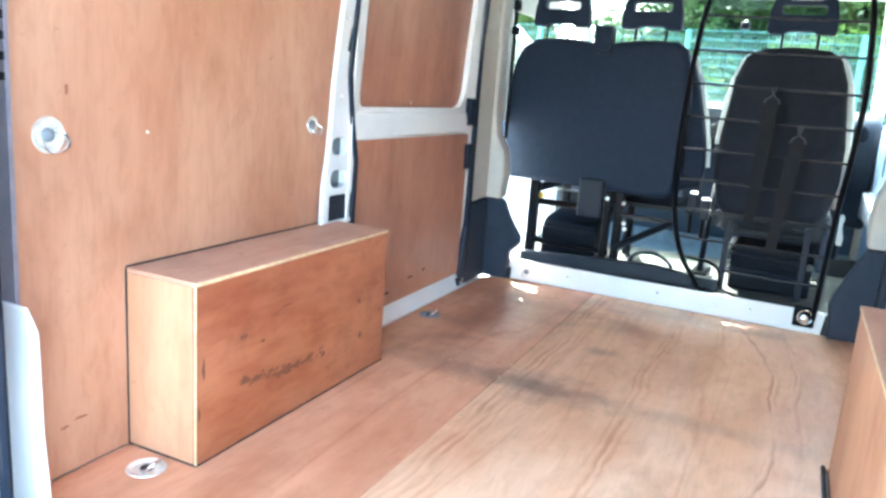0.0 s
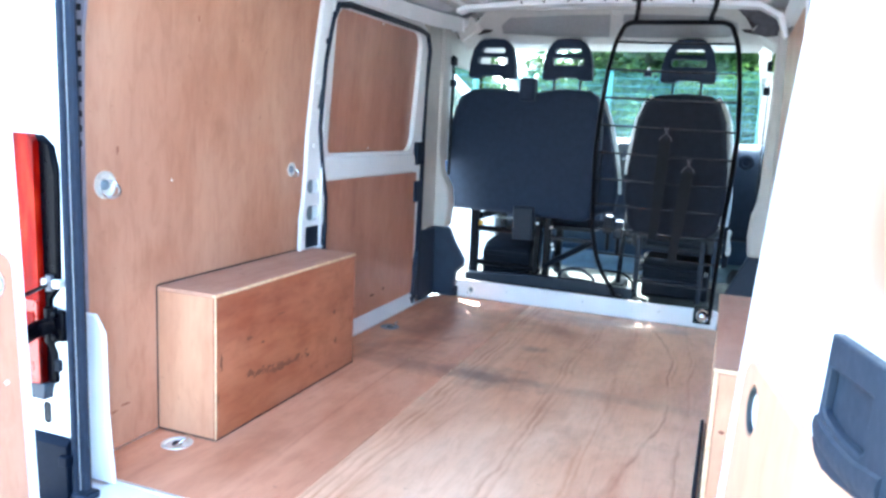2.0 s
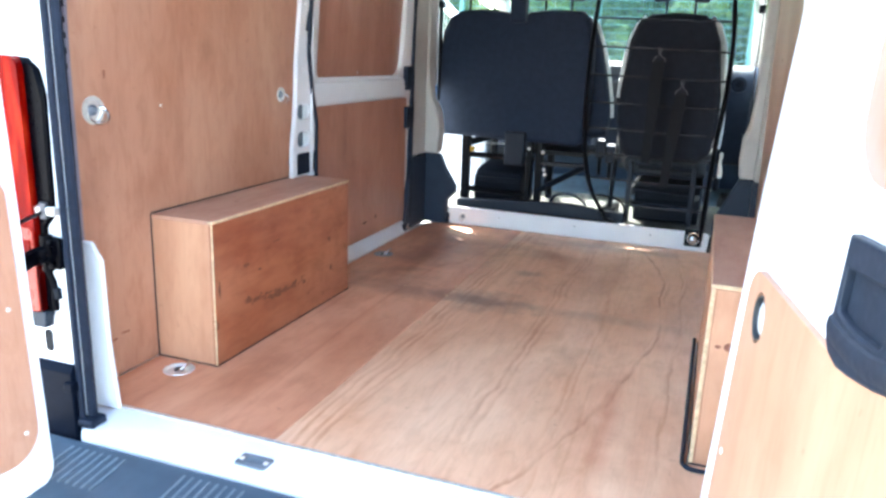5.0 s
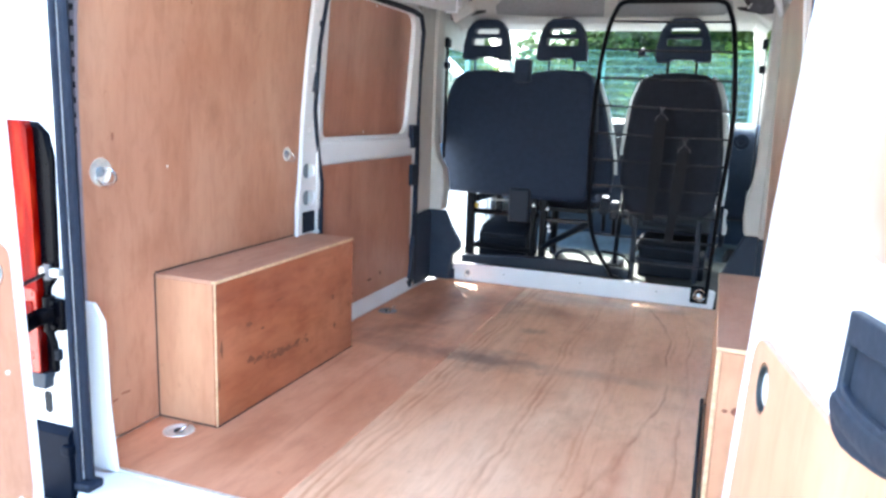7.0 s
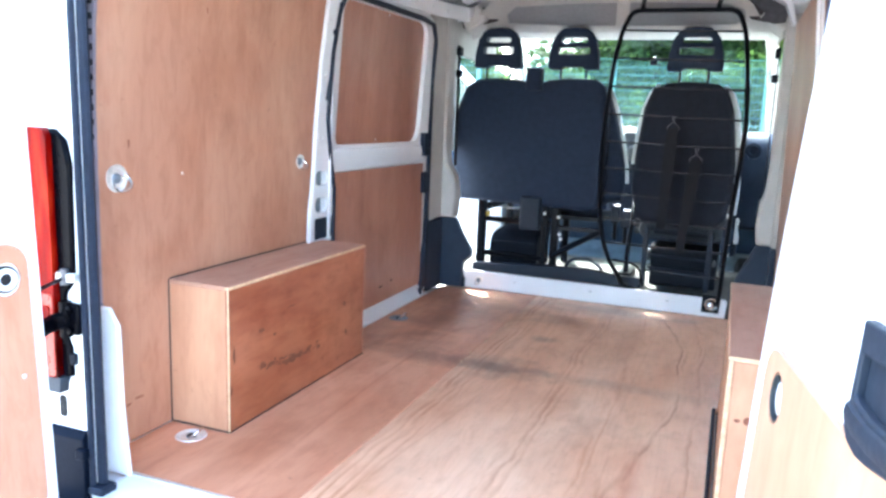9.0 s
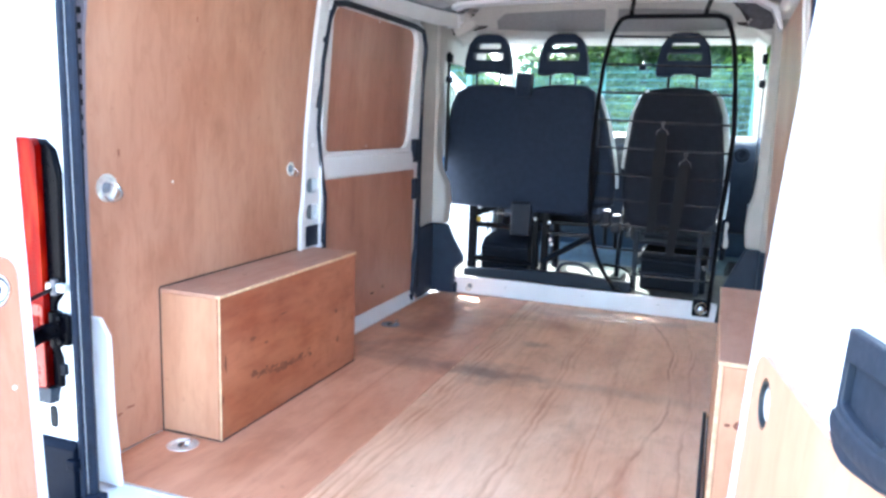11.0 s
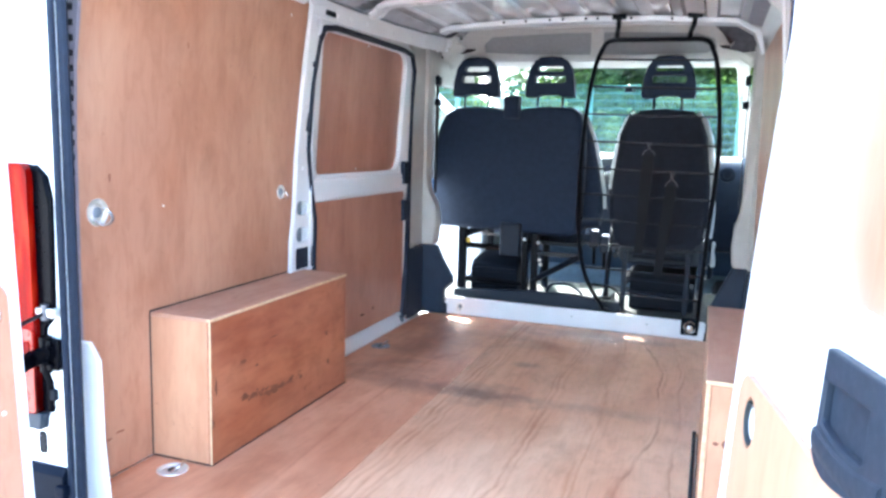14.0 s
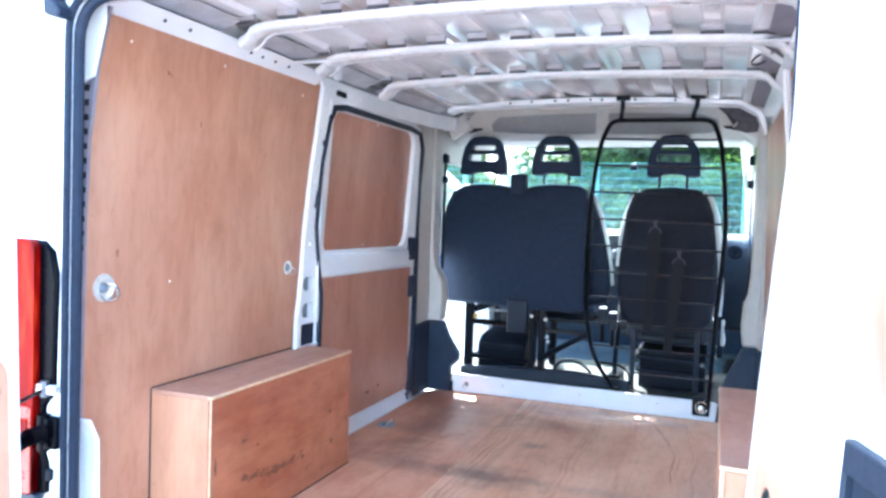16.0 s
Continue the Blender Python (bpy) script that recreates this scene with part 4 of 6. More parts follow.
holes = [rrect(1.297, 1.385, 0.705, 0.763, 0.026), rrect(1.295, 1.387, 0.592, 0.652, 0.026), [(1.355, 1.045), (1.38, 1.06), (1.385, 1.14), (1.37, 1.13)], oval(1.39, 1.33, 0.010, 0.012), oval(1.345, 1.16, 0.006, 0.008), oval(1.34, 0.90, 0.006, 0.008), [(1.40, 1.42), (1.425, 1.45), (1.415, 1.53), (1.39, 1.50)], rrect(1.29, 1.43, 0.475, 0.565, 0.01)]
part("face", plate("x", outline, -0.93, -0.915, holes, bend=bent), "steel_white", post, bevel=0.004)
# inner skin darker than the body paint, shade behind the holes painted in
part("back", boxed(-0.965, -0.955, 1.24, 1.44, 0.40, 1.50), "latch_shade_grey", post, "inner skin coloured grey for the shade behind the holes")
part("return_lip", tube([(lean(-0.912, z), y - 0.004, z) for y, z in outline[:8]], 0.007, n=6), "steel_white", post)
part("black_block", boxed(-0.945, -0.922, 1.30, 1.425, 0.462, 0.562), "rubber", post, "black rubber stop block")
part("seal", tube([(lean(-0.918, z), y + 0.008, z) for y, z in [(1.43, 0.06), (1.43, 0.5), (1.435, 0.68), (1.405, 0.80), (1.372, 0.98), (1.382, 1.25), (1.412, 1.42), (1.45, 1.484), (1.55, 1.499), (2.30, 1.499), (2.42, 1.486), (2.475, 1.41), (2.48, 1.2), (2.49, 0.5), (2.49, 0.06)]], 0.014, n=8), "rubber", post, "black rubber door seal")

sd = thing("sliding_door", "white sliding side door lined with two plywood panels, closed", "door")
door_out = rrect(1.40, 2.50, 0.005, 1.525, (0.02, 0.02, 0.12, 0.10))
win_hole = rrect(1.47, 2.39, 0.868, 1.485, (0.03, 0.09, 0.08, 0.07), 6)
part("frame", plate("x", door_out, -0.975, -0.925, [win_hole], bend=bent), "steel_white", sd, bevel=0.012, segs=3)
part("outer_skin", plate("x", door_out, -1.0, -0.978, bend=bent), "steel_white", sd)
upper = part("upper_panel", plate("x", rrect(1.463, 2.397, 0.862, 1.492, (0.03, 0.09, 0.08, 0.07), 6), -0.962, -0.950, bend=bent), "ply_door", sd, "plywood window panel")
part("lower_panel", plate("x", rrect(1.43, 2.43, 0.068, 0.749, 0.012), -0.924, -0.914), "ply_door", sd, "plywood lower panel", bevel=0.002, segs=1)
part("belt_rail", plate("y", [(-0.935, 0.752), (-0.918, 0.755), (-0.908, 0.805), (-0.915, 0.845), (-0.94, 0.862), (-0.96, 0.862), (-0.96, 0.752)], 1.42, 2.40), "steel_white", sd, bevel=0.005)
part("bottom_lip", plate("y", [(-0.93, 0.0), (-0.885, 0.002), (-0.905, 0.05), (-0.92, 0.066), (-0.93, 0.066)], 1.40, 2.47), "steel_white", sd, bevel=0.003)
for z0, z1 in ((0.79, 0.915), (0.585, 0.70)):
    part("latch_block", boxed(-0.955, -0.895, 2.40, 2.47, z0, z1), "rubber", sd, "black plastic latch block", bevel=0.006)
part("front_seal", boxed(-0.928, -0.898, 2.472, 2.512, 0.06, 1.50), "rubber", sd, "thick black rubber front seal", bevel=0.01)
fl = part("floor_latch", boxed(-0.905, -0.885, 2.38, 2.43, 0.012, 0.05), "rubber", sd, bevel=0.004)
part("bolt", lathe([(0.012, 0), (0.012, 0.012), (0.006, 0.016)], (-0.884, 2.405, 0.031), (1, 0, 0), 10), "chrome", fl)
for y, z in ((1.95, 1.475), (1.90, 0.885)):
    part("screw", lathe([(0.006, 0), (0.005, 0.003), (0, 0.004)], (lean(-0.95, z), y, z), (1, 0, 0), 10), "zinc", upper)
bm = bmesh.new()
for y, z, a, b in ((1.72, 0.12, 0.03, 0.008), (1.93, 0.15, 0.04, 0.006), (2.05, 0.16, 0.015, 0.01)):
    bm.faces.new([bm.verts.new((-0.9134, y + a * (0.5 + 0.7 * random.random()) * math.cos(q), z + b * (0.5 + 0.7 * random.random()) * math.sin(q))) for q in (2 * math.pi * i / 11 for i in range(11))])
solo("scuff_marks", bm, "dirt", "dark scrapes low on the sliding door panel", "mark", kind="stuff")

rail = thing("door_header_rail", "white steel beam with holes above the sliding door", "rail", kind="structure")
RAIL = [(1.33, -0.872, 1.520), (1.75, -0.868, 1.520), (2.15, -0.858, 1.523), (2.50, -0.838, 1.533), (2.775, -0.810, 1.548)]


def rail_at(y):
    """The beam drifts inwards and up towards the cab: its inner face and lower edge at y."""
    for (y0, x0, z0), (y1, x1, z1) in zip(RAIL, RAIL[1:]):
        if y <= y1:
            break
    f = (y - y0) / (y1 - y0)
    return x0 + (x1 - x0) * f, z0 + (z1 - z0) * f


def along_rail(x, y, z):
    rx, rz = rail_at(y)
    return (rx + x, y, rz + z)


def rail_edge(z):
    return [(1.33 + 1.445 * i / 16, z) for i in range(17)]


rh = [rrect(1.45, 1.56, 0.018, 0.044, 0.012), oval(1.68, 0.036, 0.005, 0.008), oval(1.84, 0.036, 0.006, 0.010), oval(2.13, 0.036, 0.006, 0.010), oval(2.34, 0.040, 0.005, 0.008), oval(2.52, 0.036, 0.007, 0.012)]
part("face", plate("x", rail_edge(0.0) + rail_edge(0.078)[::-1], -0.010, 0.0, rh, bend=along_rail), "steel_white", rail, bevel=0.002)
# dark sheet right behind the holes, painting the shade within the beam
part("backing", plate("x", rail_edge(0.006)[1:-1] + rail_edge(0.07)[1:-1][::-1], -0.020, -0.014, bend=along_rail), "hole", rail)
part("top_flange", loft([[along_rail(x, y, z) for x, z in ((-0.012, 0.0785), (0.004, 0.0785), (0.006, 0.082), (-0.016, 0.112), (-0.032, 0.116), (-0.034, 0.110))] for y, _ in rail_edge(0)]), "galvanised", rail, "bare galvanised flange along the beam")
part("end_plate", boxed(-0.875, -0.802, 2.777, 2.785, 1.548, 1.628), "steel_white", rail, bevel=0.002)

# ---- middle post, right ----
rp = thing("door_post", "white steel post with oval holes between the plywood panels", "door post")
part("face", plate("x", outline, 0.93, 0.915, holes, bend=bent), "steel_white", rp, bevel=0.004)
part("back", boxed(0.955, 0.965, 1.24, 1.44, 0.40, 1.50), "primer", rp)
part("return_lip", tube([(lean(0.912, z), y - 0.004, z) for y, z in outline[:8]], 0.007, n=6), "steel_white", rp)
part("black_block", boxed(0.922, 0.945, 1.30, 1.46, 0.462, 0.575), "rubber", rp, "black rubber stop block")


# ---- rear doors ----
def rear_door(name, s, edge, turn, label, handle):
    """A rear door, built with its hinge edge at the origin, its inner face looking along +y and its width along -x * s; then turned out and set in place."""
    t = thing(name, label, "van door")
    t.location, t.rotation_euler = (edge[0], edge[1], 0), (0, 0, radians(turn))
    W_, Z0, Z1 = 0.80, -0.06, 1.60

    def add(n, bm, mat, lab="", bevel=0.0, parent=t):
        for v in bm.verts:
            v.co.y = -v.co.y - 0.045 * (v.co.z - 0.66) - (0.016 * max(0, v.co.z - 0.9) - 0.33 * max(0, v.co.z - 1.2) ** 2 if handle else 0)
        ob = link_mesh(n, bm, mat, 35)
        ob.parent = parent
        if lab:
            tagged(ob, lab)
        if bevel:
            md = ob.modifiers.new("bevel", "BEVEL")
            md.width, md.segments, md.limit_method, md.angle_limit = bevel, 3, "ANGLE", radians(40)
        return ob

    def X(u):
        return -s * u

    def out(pts):
        return [(X(u), z) for u, z in pts]

    body = rrect(0.0, W_, Z0, Z1, (0.05, 0.03, 0.03, 0.12))
    low = rrect(0.03, 0.74, 0.03, 0.70, (0.08, 0.02, 0.02, 0.05), 6)
    if handle:
        low = [(u, z if z < 0.6 or u < 0.3 else 0.741) for u, z in low if not (u > 0.3 and z > 0.6 and u < 0.7399)] + [(0.47, 0.741), (0.40, 0.703)]
        low.sort(key=lambda p: math.atan2(p[1] - 0.36, p[0] - 0.37))
    high = rrect(0.255, 0.72, 0.86, 1.46, 0.09, 6)
    if handle:
        body = [(u, z) for u, z in body if not (0.3 < z < 1.4)]
        edge_l = [(0.0, z) for z in (1.4, 1.33, 1.25, 1.17, 1.1, 1.0, 0.9)]
        k = next(i for i in range(len(body)) if body[i][1] > 0.8 and body[(i + 1) % len(body)][1] < 0.8)
        body = body[:k + 1] + edge_l + body[k + 1:]
    add("inner_frame", plate("y", out(body), 0.0, 0.03, [out(rrect(0.265, 0.71, 0.87, 1.45, 0.085, 6))]), "steel_white", bevel=0.008)
    add("rim", plate("y", out(body), 0.031, 0.0615), "steel_white")
    add("outer_skin", plate("y", out(rrect(-0.02, W_ + 0.01, Z0 - 0.02, Z1 + 0.02, 0.06)), 0.062, 0.085), "steel_white", bevel=0.006)
    if handle:
        add("hinge_flange", loft([[(X(0.0), 0.004, z), (X(0.0), -d, z), (X(0.003), -d - 0.001, z), (X(0.022), -d, z), (X(0.028), 0.004, z)] for z, d in ((-0.01, 0.012), (0.3, 0.012), (0.6, 0.011), (0.8, 0.009), (1.0, 0.006), (1.2, 0.003), (1.4, 0.001))]), "steel_white")
    hu, hz = (0.110, 0.640) if handle else (0.078, 0.622)
    hole = oval(hu, hz, 0.033, 0.037)
    lowp = add("lower_panel", plate("y", out(low), -0.009, -0.0005, [out(hole)]), "ply_pale" if handle else "ply_wall", "pale plywood lining of the door")
    add("catch_cavity", lathe([(0.0305, 0.0), (0.0305, 0.002), (0, 0.002)], (X(hu), 0.0005, hz), (0, -1, 0), 20), "steel_shade_dark" if handle else "hole", parent=lowp)
    if handle:
        add("catch_collar", lathe([(0.0325, 0), (0.0325, 0.0078), (0.0305, 0.0078), (0.0300, 0.0)], (X(hu), -0.0005, hz), (0, -1, 0), 24), "steel_shade_dark", "dark steel collar", parent=lowp)
        add("catch_plug", lathe([(0.0235, 0), (0.0235, 0.0040), (0.0205, 0.0050), (0, 0.0050)], (X(hu + 0.0075), -0.0005, hz + 0.002), (0, -1, 0), 20), "pale_and_sunlit", "pale plastic catch plug", parent=lowp)
    else:
        add("catch_ring", ring_of((X(0.078), -0.003, 0.622), (0, 1, 0), 0.0195, 0.0065), "steel_white", parent=lowp)
    add("upper_panel", plate("y", out(high), 0.018, 0.027), "ply_door", "plywood panel over the door window")
    for u, z in ((0.06, 0.10), (0.06, 0.40), (0.66, 0.10), (0.66, 0.66)):
        add("screw", lathe([(0.006, 0), (0.005, 0.002), (0, 0.003)], (X(u), -0.0085, z), (0, -1, 0), 10), "zinc", parent=lowp)
    if handle:
        # grab handle: a proud plate with a swept lower edge round a pocket, and a thick lower lip
        low_edge = [(0.68, 0.748), (0.58, 0.733), (0.516, 0.715), (0.456, 0.703), (0.425, 0.699), (0.398, 0.703), (0.382, 0.714), (0.381, 0.728), (0.386, 0.745)]
        pocket = [(0.396, 0.752), (0.405, 0.748), (0.445, 0.745), (0.505, 0.750), (0.513, 0.757), (0.513, 0.804), (0.396, 0.795)]
        h = add("grab_handle", plate("y", out([(0.387, 0.828), (0.68, 0.842)] + low_edge), -0.012, 0.0, [out(pocket)]), "plastic_handle", "dark plastic grab handle with a deep pocket", bevel=0.003)
        add("pocket_back", plate("y", out([(0.392, 0.742), (0.516, 0.744), (0.516, 0.807), (0.392, 0.799)]), -0.0022, -0.0006), "plastic_handle", parent=h)
        add("lip", loft([[(X(u), y, z + dz) for y, dz in ((-0.011, 0.0), (-0.015, -0.003), (-0.016, -0.012), (-0.014, -0.022), (-0.011, -0.028))] for u, z in ((0.388, 0.744), (0.41, 0.741), (0.45, 0.740), (0.50, 0.744), (0.56, 0.757))]), "plastic_handle", parent=h)
    else:
        add("lock_strip", boxed(min(X(0.72), X(0.78)), max(X(0.72), X(0.78)), -0.004, 0.02, 0.2, 1.3), "steel_white")
    return t


rear_door("rear_door", 1, (0.757, -0.16), 99, "white rear door swung open, plywood lined, with dark grab handle", True)
rear_door("rear_door", -1, (-0.762, -0.16), -97, "white rear door swung open on its hinges, plywood lined", False)

# ---- tail lamps and hinges ----
for s in (-1, 1):
    t = thing("tail_lamp", "tall red tail lamp in a black housing", "tail lamp", "tail lamps")
    part("housing", plate("y", [(s * x, z) for x, z in ((0.844, 0.31), (0.846, 0.39), (0.856, 0.41), (0.858, 0.53), (0.826, 0.565), (0.819, 0.86), (0.832, 0.915), (0.865, 0.942), (1.02, 0.945), (1.02, 0.31))], -0.012, 0.05), "gloss_black", t, bevel=0.01, segs=3)
    part("lens", plate("y", [(s * x, z) for x, z in rrect(0.872, 1.035, 0.31, 0.945, (0.01, 0.03, 0.03, 0.03))], -0.03, 0.06), "red", t, "ribbed red lens", bevel=0.012, segs=3)
    part("lower_lens", plate("y", [(s * x, z) for x, z in rrect(0.876, 1.033, 0.315, 0.53, (0.01, 0.03, 0.01, 0.01))], -0.033, -0.0305), "amber", t, "brighter orange-red lower lens", bevel=0.001)
    part("reflector", plate("y", [(s * x, z) for x, z in rrect(0.884, 0.925, 0.43, 0.50, 0.006)], -0.036, -0.0335), "red", t, "darker red reflector block", bevel=0.001)
    part("foot", plate("y", [(s * x, z) for x, z in ((0.868, 0.268), (1.02, 0.268), (1.02, 0.312), (0.862, 0.312))], -0.028, 0.03), "plastic_handle", t, "dark grey plastic foot", bevel=0.004)
    part("base", plate("y", [(s * x, z) for x, z in ((0.83, 0.172), (1.01, 0.172), (1.01, 0.30), (0.84, 0.30))], -0.003, 0.04), "steel_white", t, bevel=0.006)
    part("cable_hole", plate("y", [(s * x, z) for x, z in rrect(0.875, 0.90, 0.195, 0.255, 0.01)], -0.006, -0.0035), "hole", t)
    part("clip", boxed(min(s * 0.832, s * 0.850), max(s * 0.832, s * 0.850), -0.012, 0.0, 0.345, 0.375), "plastic_dark", t, bevel=0.003)
    z = 0.468
    foot = part("door_hinge", boxed(min(s * 0.812, s * 0.862), max(s * 0.812, s * 0.862), -0.016, -0.0005, z - 0.042, z + 0.042), "gloss_black", rear_frame, "black goose-neck door hinge", bevel=0.006)
    for dz in (-0.028, 0.028):
        part("bolt", lathe([(0.010, 0), (0.010, 0.008), (0.005, 0.010)], (s * 0.836, -0.016, z + dz), (0, -1, 0), 8), "gloss_black", foot)
    part("arm", tube(arc_pts([(s * 0.845, -0.014, z), (s * 0.862, -0.05, z - 0.005), (s * 0.835, -0.12, z - 0.012), (s * 0.792, -0.18, z - 0.012)], 0.04), 0.015, flat=1.5), "gloss_black", foot)
    part("knuckle", lathe([(0.015, -0.045), (0.015, 0.045)], (s * 0.85, -0.016, z), (0, 0, 1), 12), "gloss_black", foot)
    c = thing("check_strap", "zinc door check strap on the rear pillar", "door check", "door checks")
    part("bracket", boxed(min(s * 0.812, s * 0.888), max(s * 0.812, s * 0.888), -0.022, -0.001, 0.565, 0.587), "zinc", c, bevel=0.004)
    part("pin", lathe([(0.010, -0.02), (0.010, 0.02)], (s * 0.845, -0.018, 0.578), (0, 0, 1), 10), "wire", c)
    part("rod", tube([(s * 0.85, -0.026, 0.572), (s * 0.80, -0.17, 0.565)], 0.005), "black_metal", c)

# ---- low bulkhead behind the seats ----
low = thing("bulkhead_sill", "white painted steel sill across the van behind the seats", "bulkhead", kind="structure")
part("face", plate("y", [(-0.775, 0.0), (0.72, 0.0), (0.728, 0.09), (0.70, 0.102), (-0.72, 0.104), (-0.762, 0.098)], 2.767, 2.783, [oval(x, 0.06, 0.005, 0.005, 8) for x in (-0.45, 0.0, 0.42)]), "steel_white", low, bevel=0.006)
part("top_flange", plate("x", [(2.784, 0.07), (2.79, 0.097), (2.805, 0.096), (2.805, 0.07)], -0.74, 0.72), "steel_white", low, bevel=0.005)
part("end_stop", boxed(-0.808, -0.752, 2.742, 2.7655, 0.0, 0.066), "rubber", low, "black rubber stop", bevel=0.006)
part("back", boxed(-0.74, 0.72, 2.786, 2.796, 0.0, 0.066), "hole", low)
lashing("lashing_ring", (-0.668, 2.764, 0.05), (0, -1, 0), "small steel lashing ring on the white sill", 0.018, (-0.4, 0, -0.9))
tb = thing("lashing_bracket", "black plate with a bright bolt and ring on the sill", "bracket")
part("plate", boxed(0.60, 0.69, 2.752, 2.766, 0.025, 0.12), "black_metal", tb, bevel=0.008)
part("bolt", lathe([(0.02, 0), (0.02, 0.01), (0.012, 0.016), (0, 0.017)], (0.645, 2.752, 0.066), (0, -1, 0), 14), "chrome", tb)
part("ring", ring_of((0.648, 2.742, 0.075), (0.2, -1, 0.1), 0.03, 0.0045), "chrome", tb, smooth=60)

# ---- load guard ----
guard = thing("load_guard", "black tubular load guard behind the driver seat", "load guard")


def gy(z):
    return 2.755 - 0.03 * (z / 1.7)


def gpts(pts):
    return [(x, gy(z), z) for x, z in pts]


R_SIDE = [(0.655, 1.55), (0.678, 1.48), (0.698, 1.34), (0.712, 1.195), (0.72, 1.09), (0.722, 0.98), (0.712, 0.76), (0.70, 0.60), (0.692, 0.40), (0.684, 0.15), (0.680, 0.06)]
L_SIDE = [(0.092, 1.545), (0.072, 1.49), (0.044, 1.35), (0.028, 1.20), (0.018, 1.06), (0.012, 0.91), (0.014, 0.70), (0.020, 0.56), (0.032, 0.45), (0.06, 0.33), (0.10, 0.24), (0.15, 0.17)]
part("frame", tube(arc_pts(gpts(L_SIDE[::-1][:-1] + [(0.112, 1.575), (0.15, 1.590), (0.60, 1.588), (0.640, 1.572)] + R_SIDE[1:]), 0.05, 3), 0.0125), "black_metal", guard)
for xl, zl, xr, zr in ((0.083, 1.491, 0.671, 1.483), (0.053, 1.349, 0.688, 1.337), (0.036, 1.202, 0.702, 1.195), (0.026, 1.057, 0.712, 1.045), (0.018, 0.91, 0.712, 0.902), (0.020, 0.767, 0.705, 0.762), (0.030, 0.629, 0.70, 0.621),
                        (0.038, 0.492, 0.694, 0.486), (0.062, 0.356, 0.692, 0.352), (0.28, 0.222, 0.684, 0.219)):
    part("bar", tube(gpts([(xl, zl), ((xl + xr) / 2, (zl + zr) / 2 - 0.002), (xr, zr)]), 0.0058, n=8), "bar_metal", guard)
part("bar", tube(arc_pts(gpts([(0.11, 0.262), (0.22, 0.255), (0.265, 0.22), (0.275, 0.15)]), 0.04), 0.007, n=6), "black_metal", guard)
part("foot_strap", tube([(0.14, gy(0) - 0.002, 0.19), (0.17, 2.77, 0.125), (0.20, 2.80, 0.110)], 0.022, n=8, flat=0.5), "black_metal", guard)
for x in (0.186, 0.556):
    hg = part("hanger", tube(arc_pts([(x - 0.02, gy(1.6), 1.588), (x - 0.016, 2.715, 1.618), (x, 2.625, 1.642), (x + 0.004, 2.590, 1.660), (x + 0.006, 2.590, 1.694)], 0.03), 0.012, flat=0.7), "black_metal", guard, "bent steel hanger")
    part("clamp", boxed(x - 0.03, x + 0.042, 2.578, 2.598, 1.672, 1.70), "black_metal", hg, bevel=0.005)


# luggage straps hooked on the bars
def hung_strap(x, z_top, z_bot, dx):
    t = thing("hook_strap", "black webbing strap with a wire hook hung on the load guard", "strap", "hook straps")
    y = gy(z_top) - 0.012
    part("hook", tube(arc_pts([(x + 0.008, y + 0.01, z_top + 0.062), (x + 0.004, y - 0.004, z_top + 0.038), (x - 0.012, y, z_top + 0.018), (x - 0.026, y, z_top + 0.012), (x - 0.03, y, z_top - 0.008)], 0.012), 0.003, n=6), "wire", t, "bent wire hook")
    part("hook", tube(arc_pts([(x - 0.008, y + 0.01, z_top + 0.062), (x - 0.004, y - 0.004, z_top + 0.038), (x + 0.012, y, z_top + 0.018), (x + 0.026, y, z_top + 0.012), (x + 0.03, y, z_top - 0.008)], 0.012), 0.003, n=6), "wire", t, "bent wire hook")
    secs = []
    n = 14
    for i in range(n + 1):
        f = i / n
        z = z_top + (z_bot - z_top) * f
        c = x + dx * f
        w = 0.026 + 0.004 * math.sin(5 * f)
        yy = gy(z) - 0.013 - 0.004 * math.sin(9 * f)
        secs.append([(c - w, yy, z), (c + w, yy - 0.002, z), (c + w, yy - 0.006, z), (c - w, yy - 0.004, z)])
    part("webbing", loft(secs), "belt", t)
    return t


hung_strap(0.372, 0.995, 0.46, -0.02)
hung_strap(0.500, 0.835, 0.34, -0.04)


# ---- seats ----
def headrest(parent, x, z0=1.305, z1=1.54, w=0.148, y=2.99):
    out = [(x - w, z0 + 0.01), (x - w + 0.012, z0), (x - 0.07, z0), (x - 0.055, z0 + 0.014), (x + 0.055, z0 + 0.014), (x + 0.07, z0), (x + w - 0.012, z0), (x + w, z0 + 0.01),
           (x + w - 0.006, z0 + 0.09), (x + w - 0.025, z0 + 0.17), (x + w - 0.055, z1 - 0.022), (x + w - 0.085, z1 - 0.004), (x, z1), (x - w + 0.085, z1 - 0.004), (x - w + 0.055, z1 - 0.022), (x - w + 0.025, z0 + 0.17), (x - w + 0.006, z0 + 0.09)]
    holes = [rrect(x - 0.075, x + 0.075, z1 - 0.085, z1 - 0.052, (0.012, 0.012, 0.02, 0.02)), rrect(x - 0.092, x + 0.092, z1 - 0.150, z1 - 0.108, 0.012)]
    h = part("headrest", plate("y", out, y, y + 0.075, holes), "fabric", parent, "dark open-slotted headrest", bevel=0.016, segs=4)
    for dx in (-0.075, 0.075):
        part("post", tube([(x + dx, y + 0.035, z0 + 0.02), (x + dx, y + 0.03, z0 - 0.15)], 0.007), "black_metal", h)
    return h


def tilt_back(bm, z0, angle):
    c = math.tan(radians(angle))
    for v in bm.verts:
        v.co.y += (v.co.z - z0) * c
    return bm


